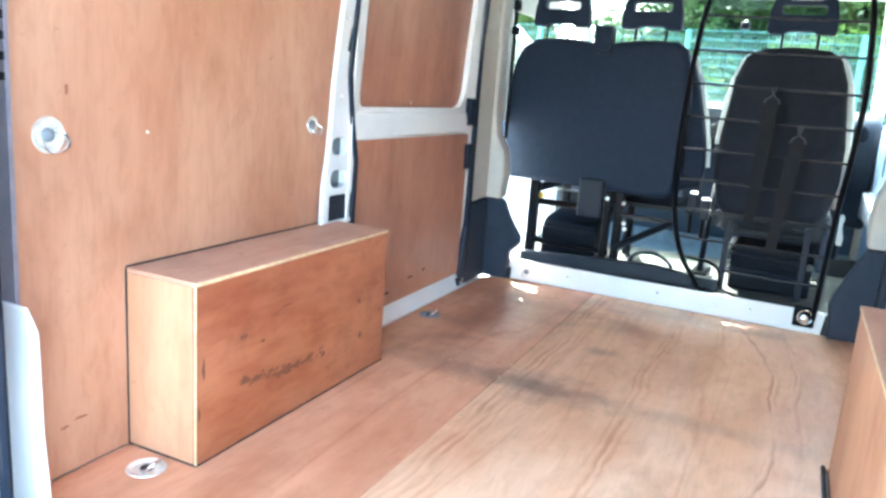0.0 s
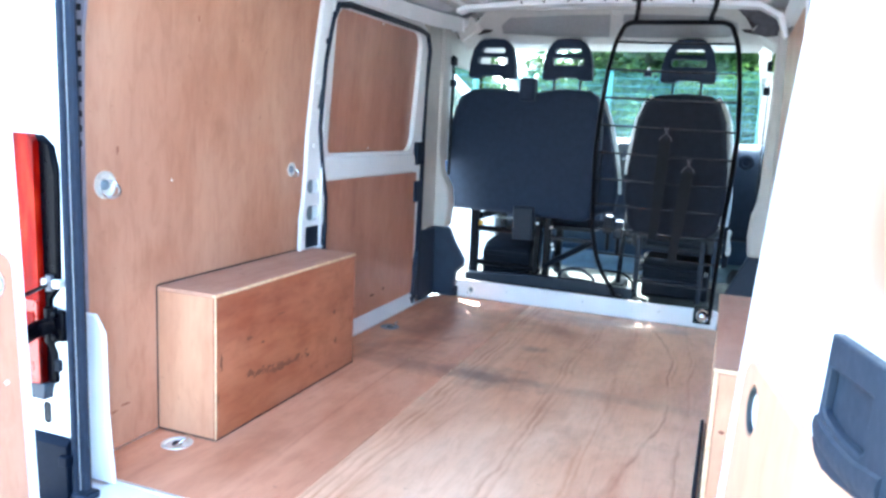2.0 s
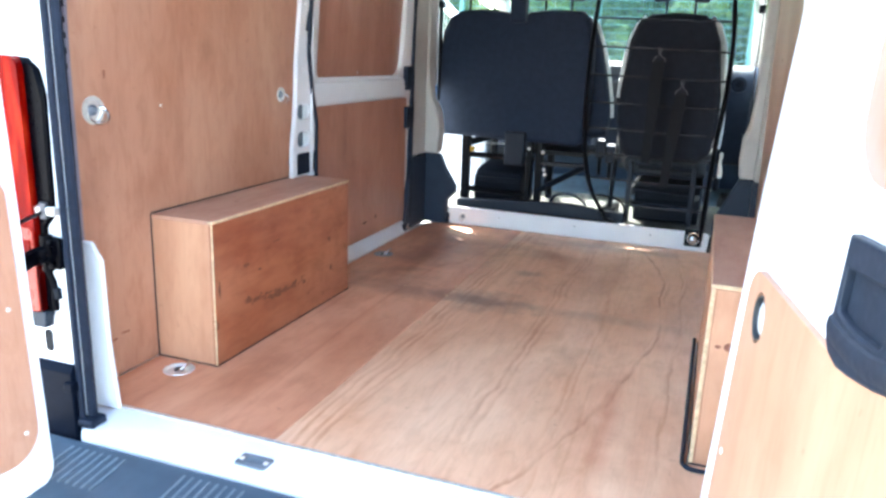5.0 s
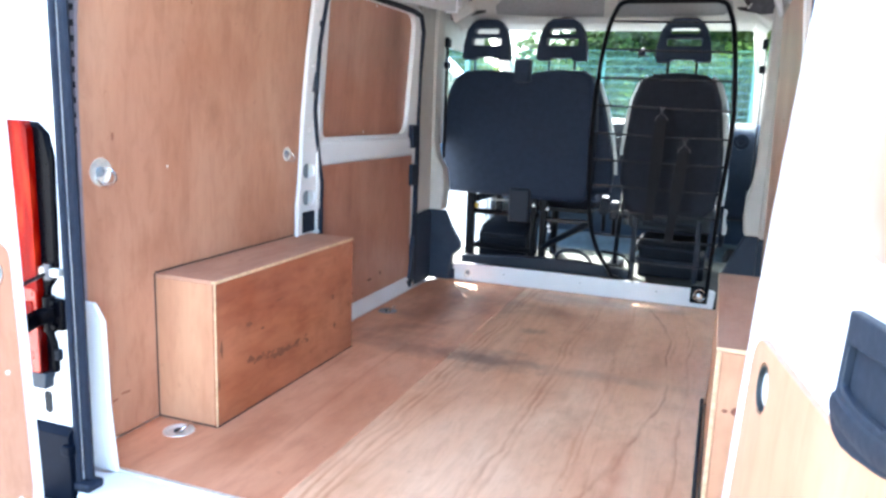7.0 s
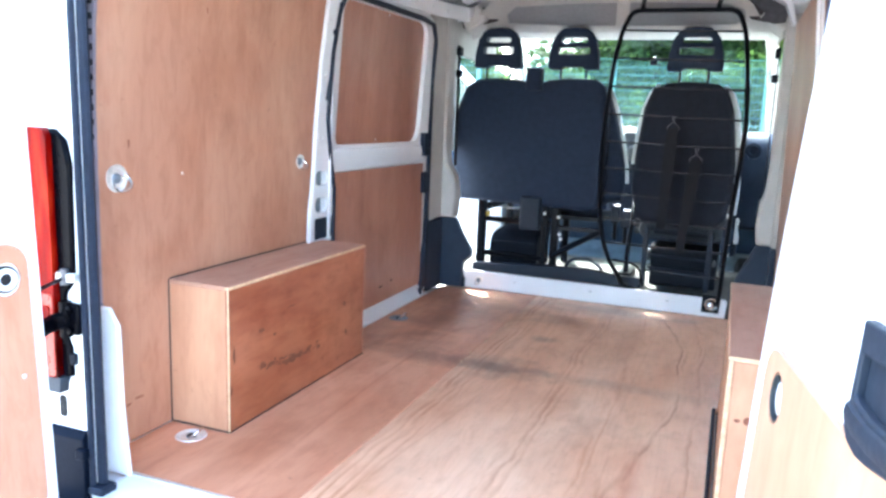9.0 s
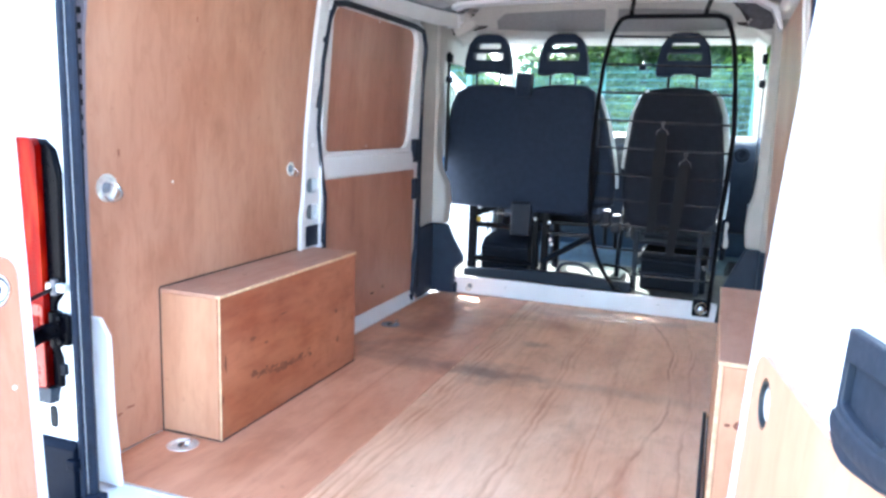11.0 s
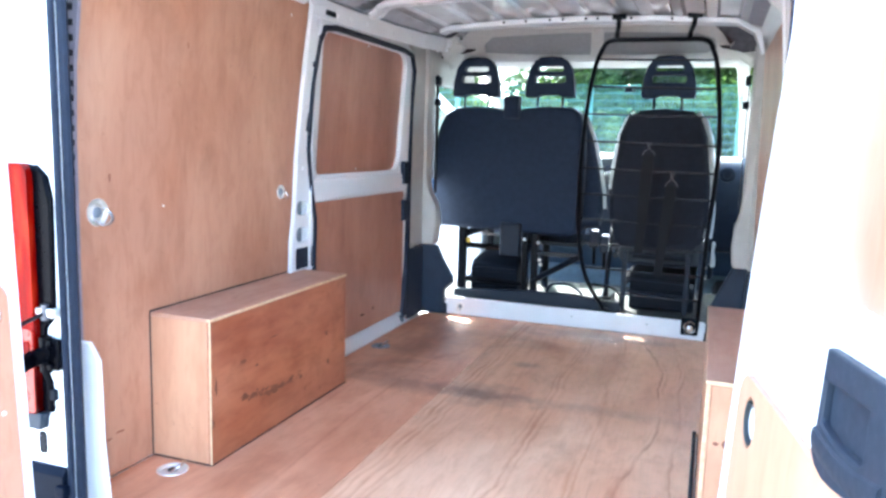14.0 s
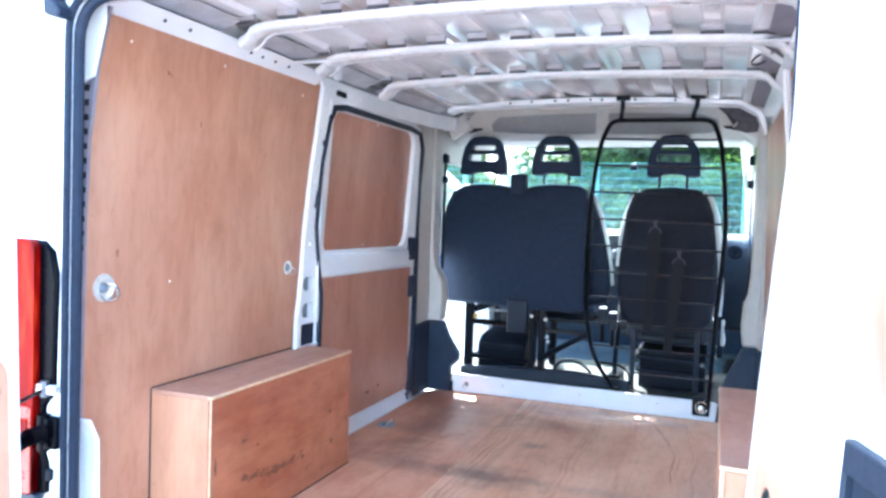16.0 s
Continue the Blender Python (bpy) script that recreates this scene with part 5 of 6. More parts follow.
bench = thing("double_seat", "dark two-person passenger seat with a one-piece back", "seat")
bo = [(-0.905, 0.545), (-0.87, 0.515), (-0.45, 0.505), (-0.06, 0.495), (-0.02, 0.52), (-0.004, 0.60), (0.0, 0.95), (-0.012, 1.12), (-0.04, 1.215), (-0.09, 1.248), (-0.25, 1.252), (-0.36, 1.240), (-0.42, 1.225), (-0.48, 1.225), (-0.55, 1.24), (-0.68, 1.248),
      (-0.80, 1.238), (-0.866, 1.20), (-0.905, 1.115), (-0.922, 1.01), (-0.930, 0.86), (-0.924, 0.70)]
part("backrest", tilt_back(pillow(bo, 2.90, 3.03, 0.035), 0.5, 4), "fabric", bench, "smooth dark vinyl seat back")
for cx in (-0.66, -0.23):
    side = [(cx + 0.20, 0.53), (cx + 0.325, 0.56), (cx + 0.335, 0.66), (cx + 0.325, 0.76), (cx + 0.295, 0.90), (cx + 0.255, 1.05), (cx + 0.195, 1.20), (cx + 0.12, 1.225)] if cx > -0.4 else [(cx + 0.21, 0.53), (cx + 0.21, 1.12), (cx + 0.12, 1.21)]
    part("cushion_back", tilt_back(pillow([(cx - 0.21, 0.55)] + side + [(cx - 0.12, 1.21), (cx - 0.21, 1.12)], 3.02, 3.12, 0.04), 0.5, 4), "fabric", bench, "grey cloth seat back front")
    part("seat_cushion", pillow(rrect(cx - 0.22, cx + 0.21, 0.50, 0.60, 0.03), 3.06, 3.52, 0.04), "fabric", bench)
# pale tube painting the sunlit rim of the seat
part("lit_edge", tube([(x, 3.085 + (z - 0.5) * 0.07, z) for x, z in ((0.105, 0.66), (0.096, 0.76), (0.068, 0.90), (0.028, 1.05), (-0.032, 1.20))], 0.017, n=6), "pale_and_sunlit", bench, "seat edge coloured pale for the sun it catches")
for x in (-0.69, -0.235):
    headrest(bench, x)
bg = part("belt_guide", boxed(-0.487, -0.395, 2.895, 2.985, 1.175, 1.308), "fabric", bench, "belt outlet cover", bevel=0.014, segs=3)
part("belt_slot", boxed(-0.470, -0.412, 2.93, 2.965, 1.306, 1.3095), "hole", bg)
part("lower_cover", boxed(-0.472, -0.347, 2.875, 2.93, 0.362, 0.56), "plastic_cover", bench, "grey plastic reel cover", bevel=0.012, segs=3)
for x, w in ((-0.728, 0.025), (-0.329, 0.018), (-0.270, 0.021)):
    part("leg", boxed(x - w, x + w, 2.935, 2.985, 0.095, 0.55), "black_metal", bench, bevel=0.006)
for x in (-0.69, -0.30):
    part("front_leg", boxed(x - 0.02, x + 0.02, 3.42, 3.46, 0.09, 0.47), "black_metal", bench, bevel=0.005)
part("cross_tube", tube([(-0.70, 2.955, 0.40), (-0.30, 2.955, 0.40)], 0.018), "black_metal", bench)
part("cross_tube", tube([(-0.275, 2.95, 0.384), (0.01, 2.95, 0.383)], 0.013), "bar_metal", bench, "cross tube, greyer for the light along its top")
part("cross_tube", tube([(-0.70, 2.955, 0.19), (-0.30, 2.955, 0.18)], 0.016), "black_metal", bench)
part("floor_rail", loft([[(x, 2.875, 0.05), (x, 2.925, 0.05), (x, 2.925, z), (x, 2.88, z)] for x, z in ((-0.752, 0.132), (-0.36, 0.156), (-0.05, 0.166), (0.16, 0.146), (0.26, 0.146))]), "plastic_cover", bench, "black seat rail along the sill", bevel=0.006)
part("seat_wire", tube([(-0.625, 3.0, 0.470), (-0.49, 3.0, 0.472)], 0.006, n=6), "zinc", bench, "bare steel rod")
part("plug", boxed(-0.704, -0.678, 2.945, 2.975, 0.418, 0.448), "connector", bench, "small yellow plug", bevel=0.005)
for x, z in ((-0.331, 0.462), (-0.246, 0.448), (-0.235, 0.345), (-0.228, 0.318)):
    part("rail_bolt", lathe([(0.010, 0), (0.010, 0.010), (0, 0.013)], (x, 2.938, z), (0, -1, 0), 8), "zinc", bench)
part("cable", tube(arc_pts([(-0.25, 2.99, 0.40), (-0.225, 2.99, 0.33), (-0.245, 3.0, 0.24), (-0.20, 3.0, 0.17)], 0.05), 0.008, n=6), "rubber", bench, "black wiring")
part("seat_pan", boxed(-0.38, 0.0, 3.0, 3.45, 0.43, 0.455), "black_metal", bench, "pressed steel seat pan", bevel=0.004)
part("wire_loop", tube(arc_pts([(-0.20, 2.97, 0.12), (-0.17, 2.97, 0.20), (-0.06, 2.98, 0.215), (0.02, 2.98, 0.16), (0.03, 2.98, 0.10)], 0.05), 0.009, n=6), "rubber", bench, "black cable loop")
part("brace", tube([(-0.285, 2.95, 0.205), (-0.13, 2.955, 0.300), (0.0, 2.96, 0.380)], 0.026, flat=0.7), "plastic_dark", bench)
for x in (-0.70, -0.29):
    part("side_rail", boxed(x - 0.015, x + 0.015, 2.96, 3.50, 0.455, 0.495), "black_metal", bench, bevel=0.004)

ub = thing("storage_box", "black plastic storage box under the passenger seat", "box")
part("bin", plate("x", [(3.02, 0.10), (3.0, 0.27), (3.05, 0.31), (3.35, 0.34), (3.35, 0.10)], -0.685, -0.385), "plastic_dark", ub, bevel=0.02, segs=3)
part("lid_ridge", boxed(-0.68, -0.39, 2.992, 3.01, 0.235, 0.262), "plastic_dark", ub, bevel=0.005)
part("lid_ridge", boxed(-0.68, -0.39, 2.996, 3.012, 0.16, 0.175), "plastic_dark", ub, bevel=0.005)
part("foot", boxed(-0.62, -0.41, 3.05, 3.33, 0.09, 0.10), "plastic_dark", ub)

driver = thing("driver_seat", "dark single driver seat with pale side edges", "seat")
do = [(0.190, 0.50), (0.235, 0.455), (0.425, 0.445), (0.615, 0.455), (0.668, 0.50), (0.698, 0.65), (0.696, 0.82), (0.680, 0.95), (0.660, 1.10), (0.622, 1.20), (0.57, 1.238), (0.43, 1.250), (0.29, 1.238), (0.222, 1.20), (0.186, 1.10), (0.172, 0.95), (0.158, 0.82), (0.155, 0.65)]
part("backrest", tilt_back(pillow(do, 2.93, 3.04, 0.035), 0.5, 4), "fabric_black", driver, "smooth black cloth seat back")
do2 = [(0.427 + (x - 0.427) * 1.03, z - 0.01) for x, z in do]
part("cushion_back", tilt_back(pillow(do2, 3.03, 3.13, 0.045), 0.5, 4), "fabric_black", driver)
# tubes down both edges, pale for the sunlight on them
for s in (-1, 1):
    tail = [(0.700, 0.53), (0.706, 0.62), (0.706, 0.70)] if s > 0 else []
    rim_ = tail + [(0.427 + s * 0.272, 0.78), (0.427 + s * 0.268, 0.86), (0.427 + s * 0.258, 0.97), (0.427 + s * 0.240, 1.09), (0.427 + s * 0.206, 1.18), (0.427 + s * 0.165, 1.22)]
    part("side_edge", tube([(x, 3.055 + (z - 0.5) * 0.07, z) for x, z in rim_], 0.026, n=8), "pale_and_sunlit", driver, "cloth side edge, sunlight put into its pale colour")
part("seat_cushion", pillow(rrect(0.21, 0.70, 0.36, 0.51, 0.04), 3.02, 3.58, 0.045), "fabric_side", driver)
headrest(driver, 0.435)
part("seat_box", boxed(0.29, 0.655, 3.02, 3.50, 0.09, 0.30), "plastic_dark", driver, "black seat pedestal", bevel=0.012)
for x in (0.262, 0.608):
    part("leg", boxed(x - 0.014, x + 0.014, 2.94, 2.975, 0.09, 0.44), "plastic_cover", driver, bevel=0.004)
for z in (0.42, 0.366, 0.27, 0.195):
    part("cross_tube", tube([(0.28, 2.965, z + 0.006), (0.60, 2.955, z - 0.002)], 0.008, n=6), "plastic_cover", driver)
part("slide_rail", boxed(0.26, 0.29, 2.96, 3.5, 0.24, 0.275), "bar_metal", driver, "worn steel slide rail", bevel=0.003)
part("slide_rail", boxed(0.625, 0.655, 2.96, 3.5, 0.24, 0.275), "bar_metal", driver, "worn steel slide rail", bevel=0.003)
for z, w in ((0.405, 0.012), (0.30, 0.010), (0.20, 0.016)):
    part("base_slat", boxed(0.30, 0.625, 2.985, 3.0, z - w, z + w), "plastic_dark", driver, bevel=0.004)
for z in (0.435, 0.375, 0.315):
    part("rail_bolt", lathe([(0.009, 0), (0.009, 0.010), (0, 0.012)], (0.70, 2.95, z), (0, -1, 0), 8), "zinc", driver)
part("side_shield", plate("x", [(2.95, 0.24), (2.94, 0.42), (3.0, 0.47), (3.45, 0.45), (3.5, 0.30), (3.4, 0.24)], 0.665, 0.69), "plastic_blue", driver, "blue-grey plastic side shield", bevel=0.008)
part("recliner_knob", lathe([(0.045, 0), (0.045, 0.02), (0.03, 0.03)], (0.715, 3.05, 0.34), (1, 0, 0), 18), "plastic_dark", driver)
part("lever", tube([(0.21, 3.0, 0.43), (0.15, 3.05, 0.45), (0.12, 3.12, 0.46)], 0.014), "plastic_dark", driver)
# unidentified upright piece, the sunlight on it put into a pale colour
part("handle", loft([[(0.728, 2.99, z), (0.728 + w, 2.99, z), (0.728 + w, 3.03, z), (0.728, 3.03, z)] for z, w in ((0.375, 0.022), (0.41, 0.026), (0.45, 0.016), (0.475, 0.014), (0.50, 0.020), (0.515, 0.016))]), "pale_and_sunlit", driver, "narrow side piece coloured pale for sunlight", bevel=0.004)
part("adjuster", lathe([(0.022, 0), (0.022, 0.02), (0.012, 0.03), (0, 0.031)], (0.203, 2.985, 0.452), (0, -1, 0.1), 12), "fabric_side", driver)
part("adjuster", lathe([(0.018, 0), (0.018, 0.02), (0, 0.026)], (0.207, 2.985, 0.405), (0, -1, 0.1), 12), "fabric_side", driver)
for x, z in ((0.075, 0.455), (0.135, 0.43)):
    b = thing("belt_buckle", "black seat belt buckle on a short stalk", "buckle", "belt buckles")
    part("stalk", tube([(x, 3.02, z - 0.12), (x, 3.0, z)], 0.011), "black_metal", b)
    part("head", boxed(x - 0.026, x + 0.026, 2.98, 3.015, z - 0.02, z + 0.08), "plastic_cover", b, bevel=0.008)
    part("belt_tongue", boxed(x - 0.016, x + 0.022, 2.988, 2.996, z + 0.08, z + 0.092), "chrome", b)
handbrake = thing("handbrake", "grey handbrake lever beside the driver seat", "handbrake")
part("lever", tube(arc_pts([(0.15, 3.05, 0.10), (0.15, 3.10, 0.30), (0.15, 3.22, 0.50), (0.15, 3.30, 0.58)], 0.1), 0.014), "plastic_dark", handbrake)
part("base", boxed(0.11, 0.19, 3.0, 3.25, 0.09, 0.14), "plastic_dark", handbrake, bevel=0.01)
arm = thing("armrest", "pale grey folded armrest of the driver seat", "armrest")
part("pad", pillow(rrect(0.085, 0.165, 0.80, 0.88, 0.03), 3.14, 3.42, 0.025), "fabric_side", arm)
part("pivot", lathe([(0.02, 0), (0.02, 0.05)], (0.165, 3.18, 0.84), (1, 0, 0), 12), "plastic_dark", arm)

# ---- cab trim ----
for s in (-1, 1):
    p = thing("pillar_trim", "beige plastic pillar trim with a dark lower part beside the seats", "pillar trim", "pillar trims")
    up = [(s * 1.0, 0.42), (s * 0.828, 0.42), (s * 0.815, 0.55), (s * 0.830, 0.66), (s * 0.874, 0.74), (s * 0.890, 0.85), (s * 0.886, 1.56), (s * 1.0, 1.56)]
    if s > 0:
        up = [(1.0, 0.42), (0.832, 0.42), (0.822, 0.52), (0.828, 0.62), (0.848, 0.70), (0.856, 0.80), (0.856, 1.56), (1.0, 1.56)]
    part("upper_trim", plate("y", up, 2.70, 2.80), "plastic_beige", p, bevel=0.014, segs=3)
    if s > 0:
        edge = ((1.0, 0.0), (0.742, 0.0), (0.742, 0.07), (0.728, 0.155), (0.750, 0.225), (0.779, 0.294), (0.835, 0.418), (1.0, 0.418))
    else:
        edge = ((1.0, 0.0), (0.775, 0.0), (0.758, 0.15), (0.708, 0.198), (0.709, 0.237), (0.742, 0.286), (0.773, 0.334), (0.812, 0.418), (1.0, 0.418))
    part("lower_trim", plate("y", [(s * x, z) for x, z in edge], 2.725, 2.757), "plastic_blue", p, "dark blue-grey lower trim", bevel=0.012, segs=3)
    part("inner_panel", plate("x", [(2.40 if s < 0 else 2.62, 0.0), (2.724, 0.0), (2.724, 0.41), (2.50 if s < 0 else 2.62, 0.41)], s * 0.93, s * 0.90), "plastic_blue", p, bevel=0.006)
    part("side_trim", boxed(min(s * 0.90, s * 0.94), max(s * 0.90, s * 0.94), 2.50 if s < 0 else 2.625, 2.70, 0.42, 1.56), "plastic_beige", p, bevel=0.01)
    # unseen sheet added behind the trim to block a stray sunbeam
    part("sun_blocker", loft([[(s * (x + d), y, z) for x, y, d in ((0.893, 2.802, 0.0), (1.030, 3.255, 0.0), (1.030, 3.255, 0.012), (0.893, 2.802, 0.012))] for z in (0.80, 1.15, 1.50)]), "plastic_beige", p)
    b = thing("seat_belt", "black seat belt with upper anchor on the cab pillar", "seat belt", "seat belts")
    bx = 0.880 if s < 0 else 0.846
    part("webbing", loft([[(s * (bx - 0.004), 2.815, z), (s * (bx - 0.004), 2.86, z), (s * bx, 2.86, z), (s * bx, 2.815, z)] for z in (0.72, 0.95, 1.2, 1.42)]), "belt", b)
    part("anchor", boxed(min(s * (bx - 0.021), s * (bx + 0.005)), max(s * (bx - 0.021), s * (bx + 0.005)), 2.80, 2.86, 1.36, 1.41), "plastic_dark", b, bevel=0.006)
    part("anchor", boxed(min(s * (bx - 0.026), s * (bx + 0.005)), max(s * (bx - 0.026), s * (bx + 0.005)), 2.80, 2.85, 1.24, 1.28), "plastic_dark", b, bevel=0.006)

tray = thing("overhead_shelf", "beige moulded storage shelf above the windscreen", "shelf")
rec = [(-0.650, 1.612), (-0.64, 1.578), (-0.3, 1.566), (0.3, 1.562), (0.62, 1.566), (0.672, 1.585), (0.66, 1.622), (0.57, 1.645), (0.2, 1.655), (-0.2, 1.655), (-0.6, 1.645)]
rim = [(-0.86, 1.50), (-0.80, 1.535), (0.80, 1.535), (0.86, 1.50), (0.88, 1.56), (0.80, 1.583), (0.735, 1.60), (0.70, 1.64), (0.645, 1.675), (0.57, 1.69), (-0.60, 1.69), (-0.74, 1.672), (-0.82, 1.62), (-0.88, 1.56)]


def raked(x, y, z):
    """The shelf's face leans: its top edge is well behind the lower lip."""
    z -= 0.012
    yy = 2.74 + (1.668 - z) * 2.5
    return (0.67 + (x - 0.67) * (yy + 1.38) / 4.38, yy + y - 3.0, z)


part("rear_rim", plate("y", rim, 3.0, 3.02, [rec], bend=raked), "liner", tray, bevel=0.01, segs=3)
# lining coloured darker here to paint the shade in the hollow
part("recess", loft([[raked(x * k, y, 1.568 + (z - 1.568) * q) for x, z in rec] for y, k, q in ((3.012, 1.0, 1.15), (3.018, 0.998, 0.95), (3.030, 0.994, 0.75), (3.055, 0.988, 0.55), (3.10, 0.98, 0.40), (3.14, 0.95, 0.25))]), "recess", tray, "storage recess, lining greyed for the shade inside", smooth=70)
part("divider", plate("y", [(-0.012, 1.556), (0.062, 1.556), (0.062, 1.658), (-0.012, 1.658)], 3.004, 3.05, bend=raked), "liner", tray, bevel=0.008)
part("shelf_floor", boxed(-0.80, 0.80, 3.10, 3.62, 1.535, 1.56), "liner", tray, bevel=0.01)
part("reading_light", lathe([(0.030, 0), (0.026, 0.006), (0, 0.008)], (0.06, 2.765, 1.655), (0, -0.9, -0.4), 18), "plastic_beige", tray)
lin = thing("headlining", "pale cloth headlining over the cab", "headlining", kind="structure")
part("sheet", boxed(-0.70, 0.70, 2.705, 2.76, 1.655, 1.672), "liner", lin)
for s in (-1, 1):
    part("side_arch", plate("y", [(s * 0.86, 1.50), (s * 0.80, 1.54), (s * 0.74, 1.58), (s * 0.80, 1.66), (s * 0.92, 1.62)], 2.90, 3.75), "liner", lin, bevel=0.01)
    # dark sheet added where the open corner lies in shade
    part("corner_gap_shade", plate("y", [(s * 0.58, 1.66), (s * 0.70, 1.57), (s * 0.90, 1.53), (s * 0.92, 1.60), (s * 0.80, 1.69), (s * 0.60, 1.695)], 2.95, 2.97), "sealer_shade", lin, "dark sheet painting shade behind the shelf corner")
solo("check_wire", tube([(0.74, 2.84, 1.56), (0.80, 2.78, 1.64)], 0.007), "plastic_beige", "pale strut at the roof corner", "strut")

cabfloor = thing("cab_floor", "grey rubber cab floor, shiny in the daylight", "floor", kind="structure")
part("rubber_mat", plate("x", [(3.70, -0.035), (3.72, -0.02), (4.05, -0.02), (4.30, 0.12), (4.30, 0.10), (4.05, -0.035)], -0.90, 0.90), "mat_floor", cabfloor)
part("seat_platform", boxed(-0.90, 0.90, 2.80, 3.715, -0.05, 0.09), "carpet", cabfloor, "worn pale floor lining under the seats", bevel=0.012)
for i in range(9):
    y = 3.74 + i * 0.035
    part("mat_ridge", boxed(-0.30, 0.10, y, y + 0.014, -0.0195, -0.012), "mat_floor", cabfloor)
dash = thing("dashboard", "dark dashboard with a pale-framed centre console", "dashboard")
part("body", plate("x", [(4.17, 0.55), (4.13, 0.80), (4.18, 0.93), (4.28, 0.985), (4.75, 0.96), (4.75, 0.30), (4.20, 0.30)], -0.93, 0.93), "glove", dash, bevel=0.04, segs=4)
part("console", plate("x", [(3.92, 0.35), (3.90, 0.70), (3.96, 0.92), (4.05, 0.96), (4.10, 0.35)], -0.12, 0.22), "glove", dash, bevel=0.03, segs=3)
part("bezel", plate("y", rrect(-0.04, 0.20, 0.70, 0.95, 0.03), 3.885, 3.90, [rrect(-0.01, 0.17, 0.73, 0.90, 0.02)]), "fabric_side", dash, "silver-grey surround")
part("gear_knob", lathe([(0.012, 0), (0.014, 0.08), (0.028, 0.10), (0.026, 0.14), (0, 0.15)], (0.05, 3.86, 0.70), (0, -0.5, 1), 14), "plastic_dark", dash)
part("air_vent", lathe([(0.05, 0), (0.05, 0.02), (0.03, 0.02), (0.02, 0.01)], (0.80, 4.0, 0.86), (0, -1, 0.1), 18), "plastic_dark", dash)
part("instrument_hood", plate("x", [(4.00, 0.92), (4.02, 1.02), (4.10, 1.05), (4.30, 0.98), (4.30, 0.92)], 0.27, 0.63), "glove", dash, bevel=0.02)
sw = thing("steering_wheel", "black three-spoke steering wheel", "steering wheel")
wc, wa = Vector((0.45, 3.72, 0.83)), Vector((0, -0.62, 0.78))
part("rim", ring_of(wc, wa, 0.20, 0.016, n=40), "plastic_dark", sw, smooth=60)
part("hub", lathe([(0.075, -0.02), (0.08, 0.01), (0.05, 0.03), (0, 0.034)], wc, wa, 20), "plastic_dark", sw)
su = wa.orthogonal().normalized()
sv = wa.cross(su)
for a in (90, 210, 330):
    d = su * math.cos(radians(a)) + sv * math.sin(radians(a))
    part("spoke", tube([wc + d * 0.05, wc + d * 0.195], 0.016, flat=0.5), "plastic_dark", sw)
part("column", tube([wc - wa * 0.02, wc - wa * 0.36], 0.05), "plastic_dark", sw)

# ---- cab body: front pillars, roof edge, bonnet, doors, glass ----
cab = thing("cab_body", "white van cab with windscreen pillars and short bonnet", "van cab", kind="structure")
for s in (-1, 1):
    part("front_pillar", loft([[(s * (xx + dx), y + dy, z) for dx, dy in ((-0.035, -0.03), (0.035, -0.03), (0.035, 0.05), (-0.035, 0.05))] for xx, y, z in ((0.93, 4.72, 0.92), (0.88, 4.20, 1.32), (0.83, 3.70, 1.58))]), "plastic_beige", cab)
    part("wing", plate("x", [(4.15, -0.30), (4.15, 0.95), (4.75, 0.92), (5.15, 0.62), (5.25, 0.30), (5.25, -0.30), (4.32, -0.30)], s * 1.0, s * 0.96), "steel_white", cab, bevel=0.02)
    part("roof_side", boxed(min(s * 0.82, s * 0.93), max(s * 0.82, s * 0.93), 2.78, 3.72, 1.585, 1.66), "steel_white", cab, bevel=0.02)
    # header added and hung low to keep a sun spot off the floor
    part("door_header", boxed(min(s * 0.925, s * 0.955), max(s * 0.925, s * 0.955), 2.81, 3.70, 1.372, 1.584), "plastic_beige", cab, bevel=0.01)
    part("sill_panel", boxed(min(s * 0.90, s * 0.99), max(s * 0.90, s * 0.99), 2.79, 4.15, -0.30, -0.05), "steel_white", cab, bevel=0.01)
part("windscreen_header", plate("x", [(3.58, 1.555), (3.58, 1.64), (3.66, 1.62), (3.76, 1.55)], -0.83, 0.83), "steel_white", cab, bevel=0.01)
part("bonnet", loft([[(x, y, z - 0.06 * (x / 0.95) ** 2) for x in (-0.95, -0.6, -0.2, 0.2, 0.6, 0.95)] + [(x, y, z - 0.10 - 0.06 * (x / 0.95) ** 2) for x in (0.95, 0.6, 0.2, -0.2, -0.6, -0.95)] for y, z in ((4.75, 0.93), (5.0, 0.80), (5.18, 0.60), (5.26, 0.35))]), "steel_white", cab)
part("firewall", boxed(-0.92, 0.92, 4.72, 4.76, -0.10, 0.92), "card_blue", cab)
part("front_bumper", boxed(-0.99, 0.99, 5.18, 5.36, -0.36, 0.20), "plastic_blue", cab, bevel=0.06, segs=4)
part("under_tray", boxed(-0.90, 0.90, 0.05, 5.0, -0.22, -0.10), "hole", cab)
ws = solo("windscreen", plate("x", [(4.735, 0.955), (4.74, 0.957), (3.765, 1.557), (3.76, 1.555)], -0.86, 0.86), "glass", "clear raked windscreen glass", "windscreen", kind="structure")
ws.visible_shadow = False
mir = thing("rear_view_mirror", "small black sensor pod on the windscreen", "mirror")
part("pod", boxed(0.10, 0.15, 3.84, 3.90, 1.40, 1.44), "plastic_dark", mir, bevel=0.01)
part("stem", tube([(0.125, 3.87, 1.43), (0.125, 3.93, 1.455)], 0.008), "plastic_dark", mir)


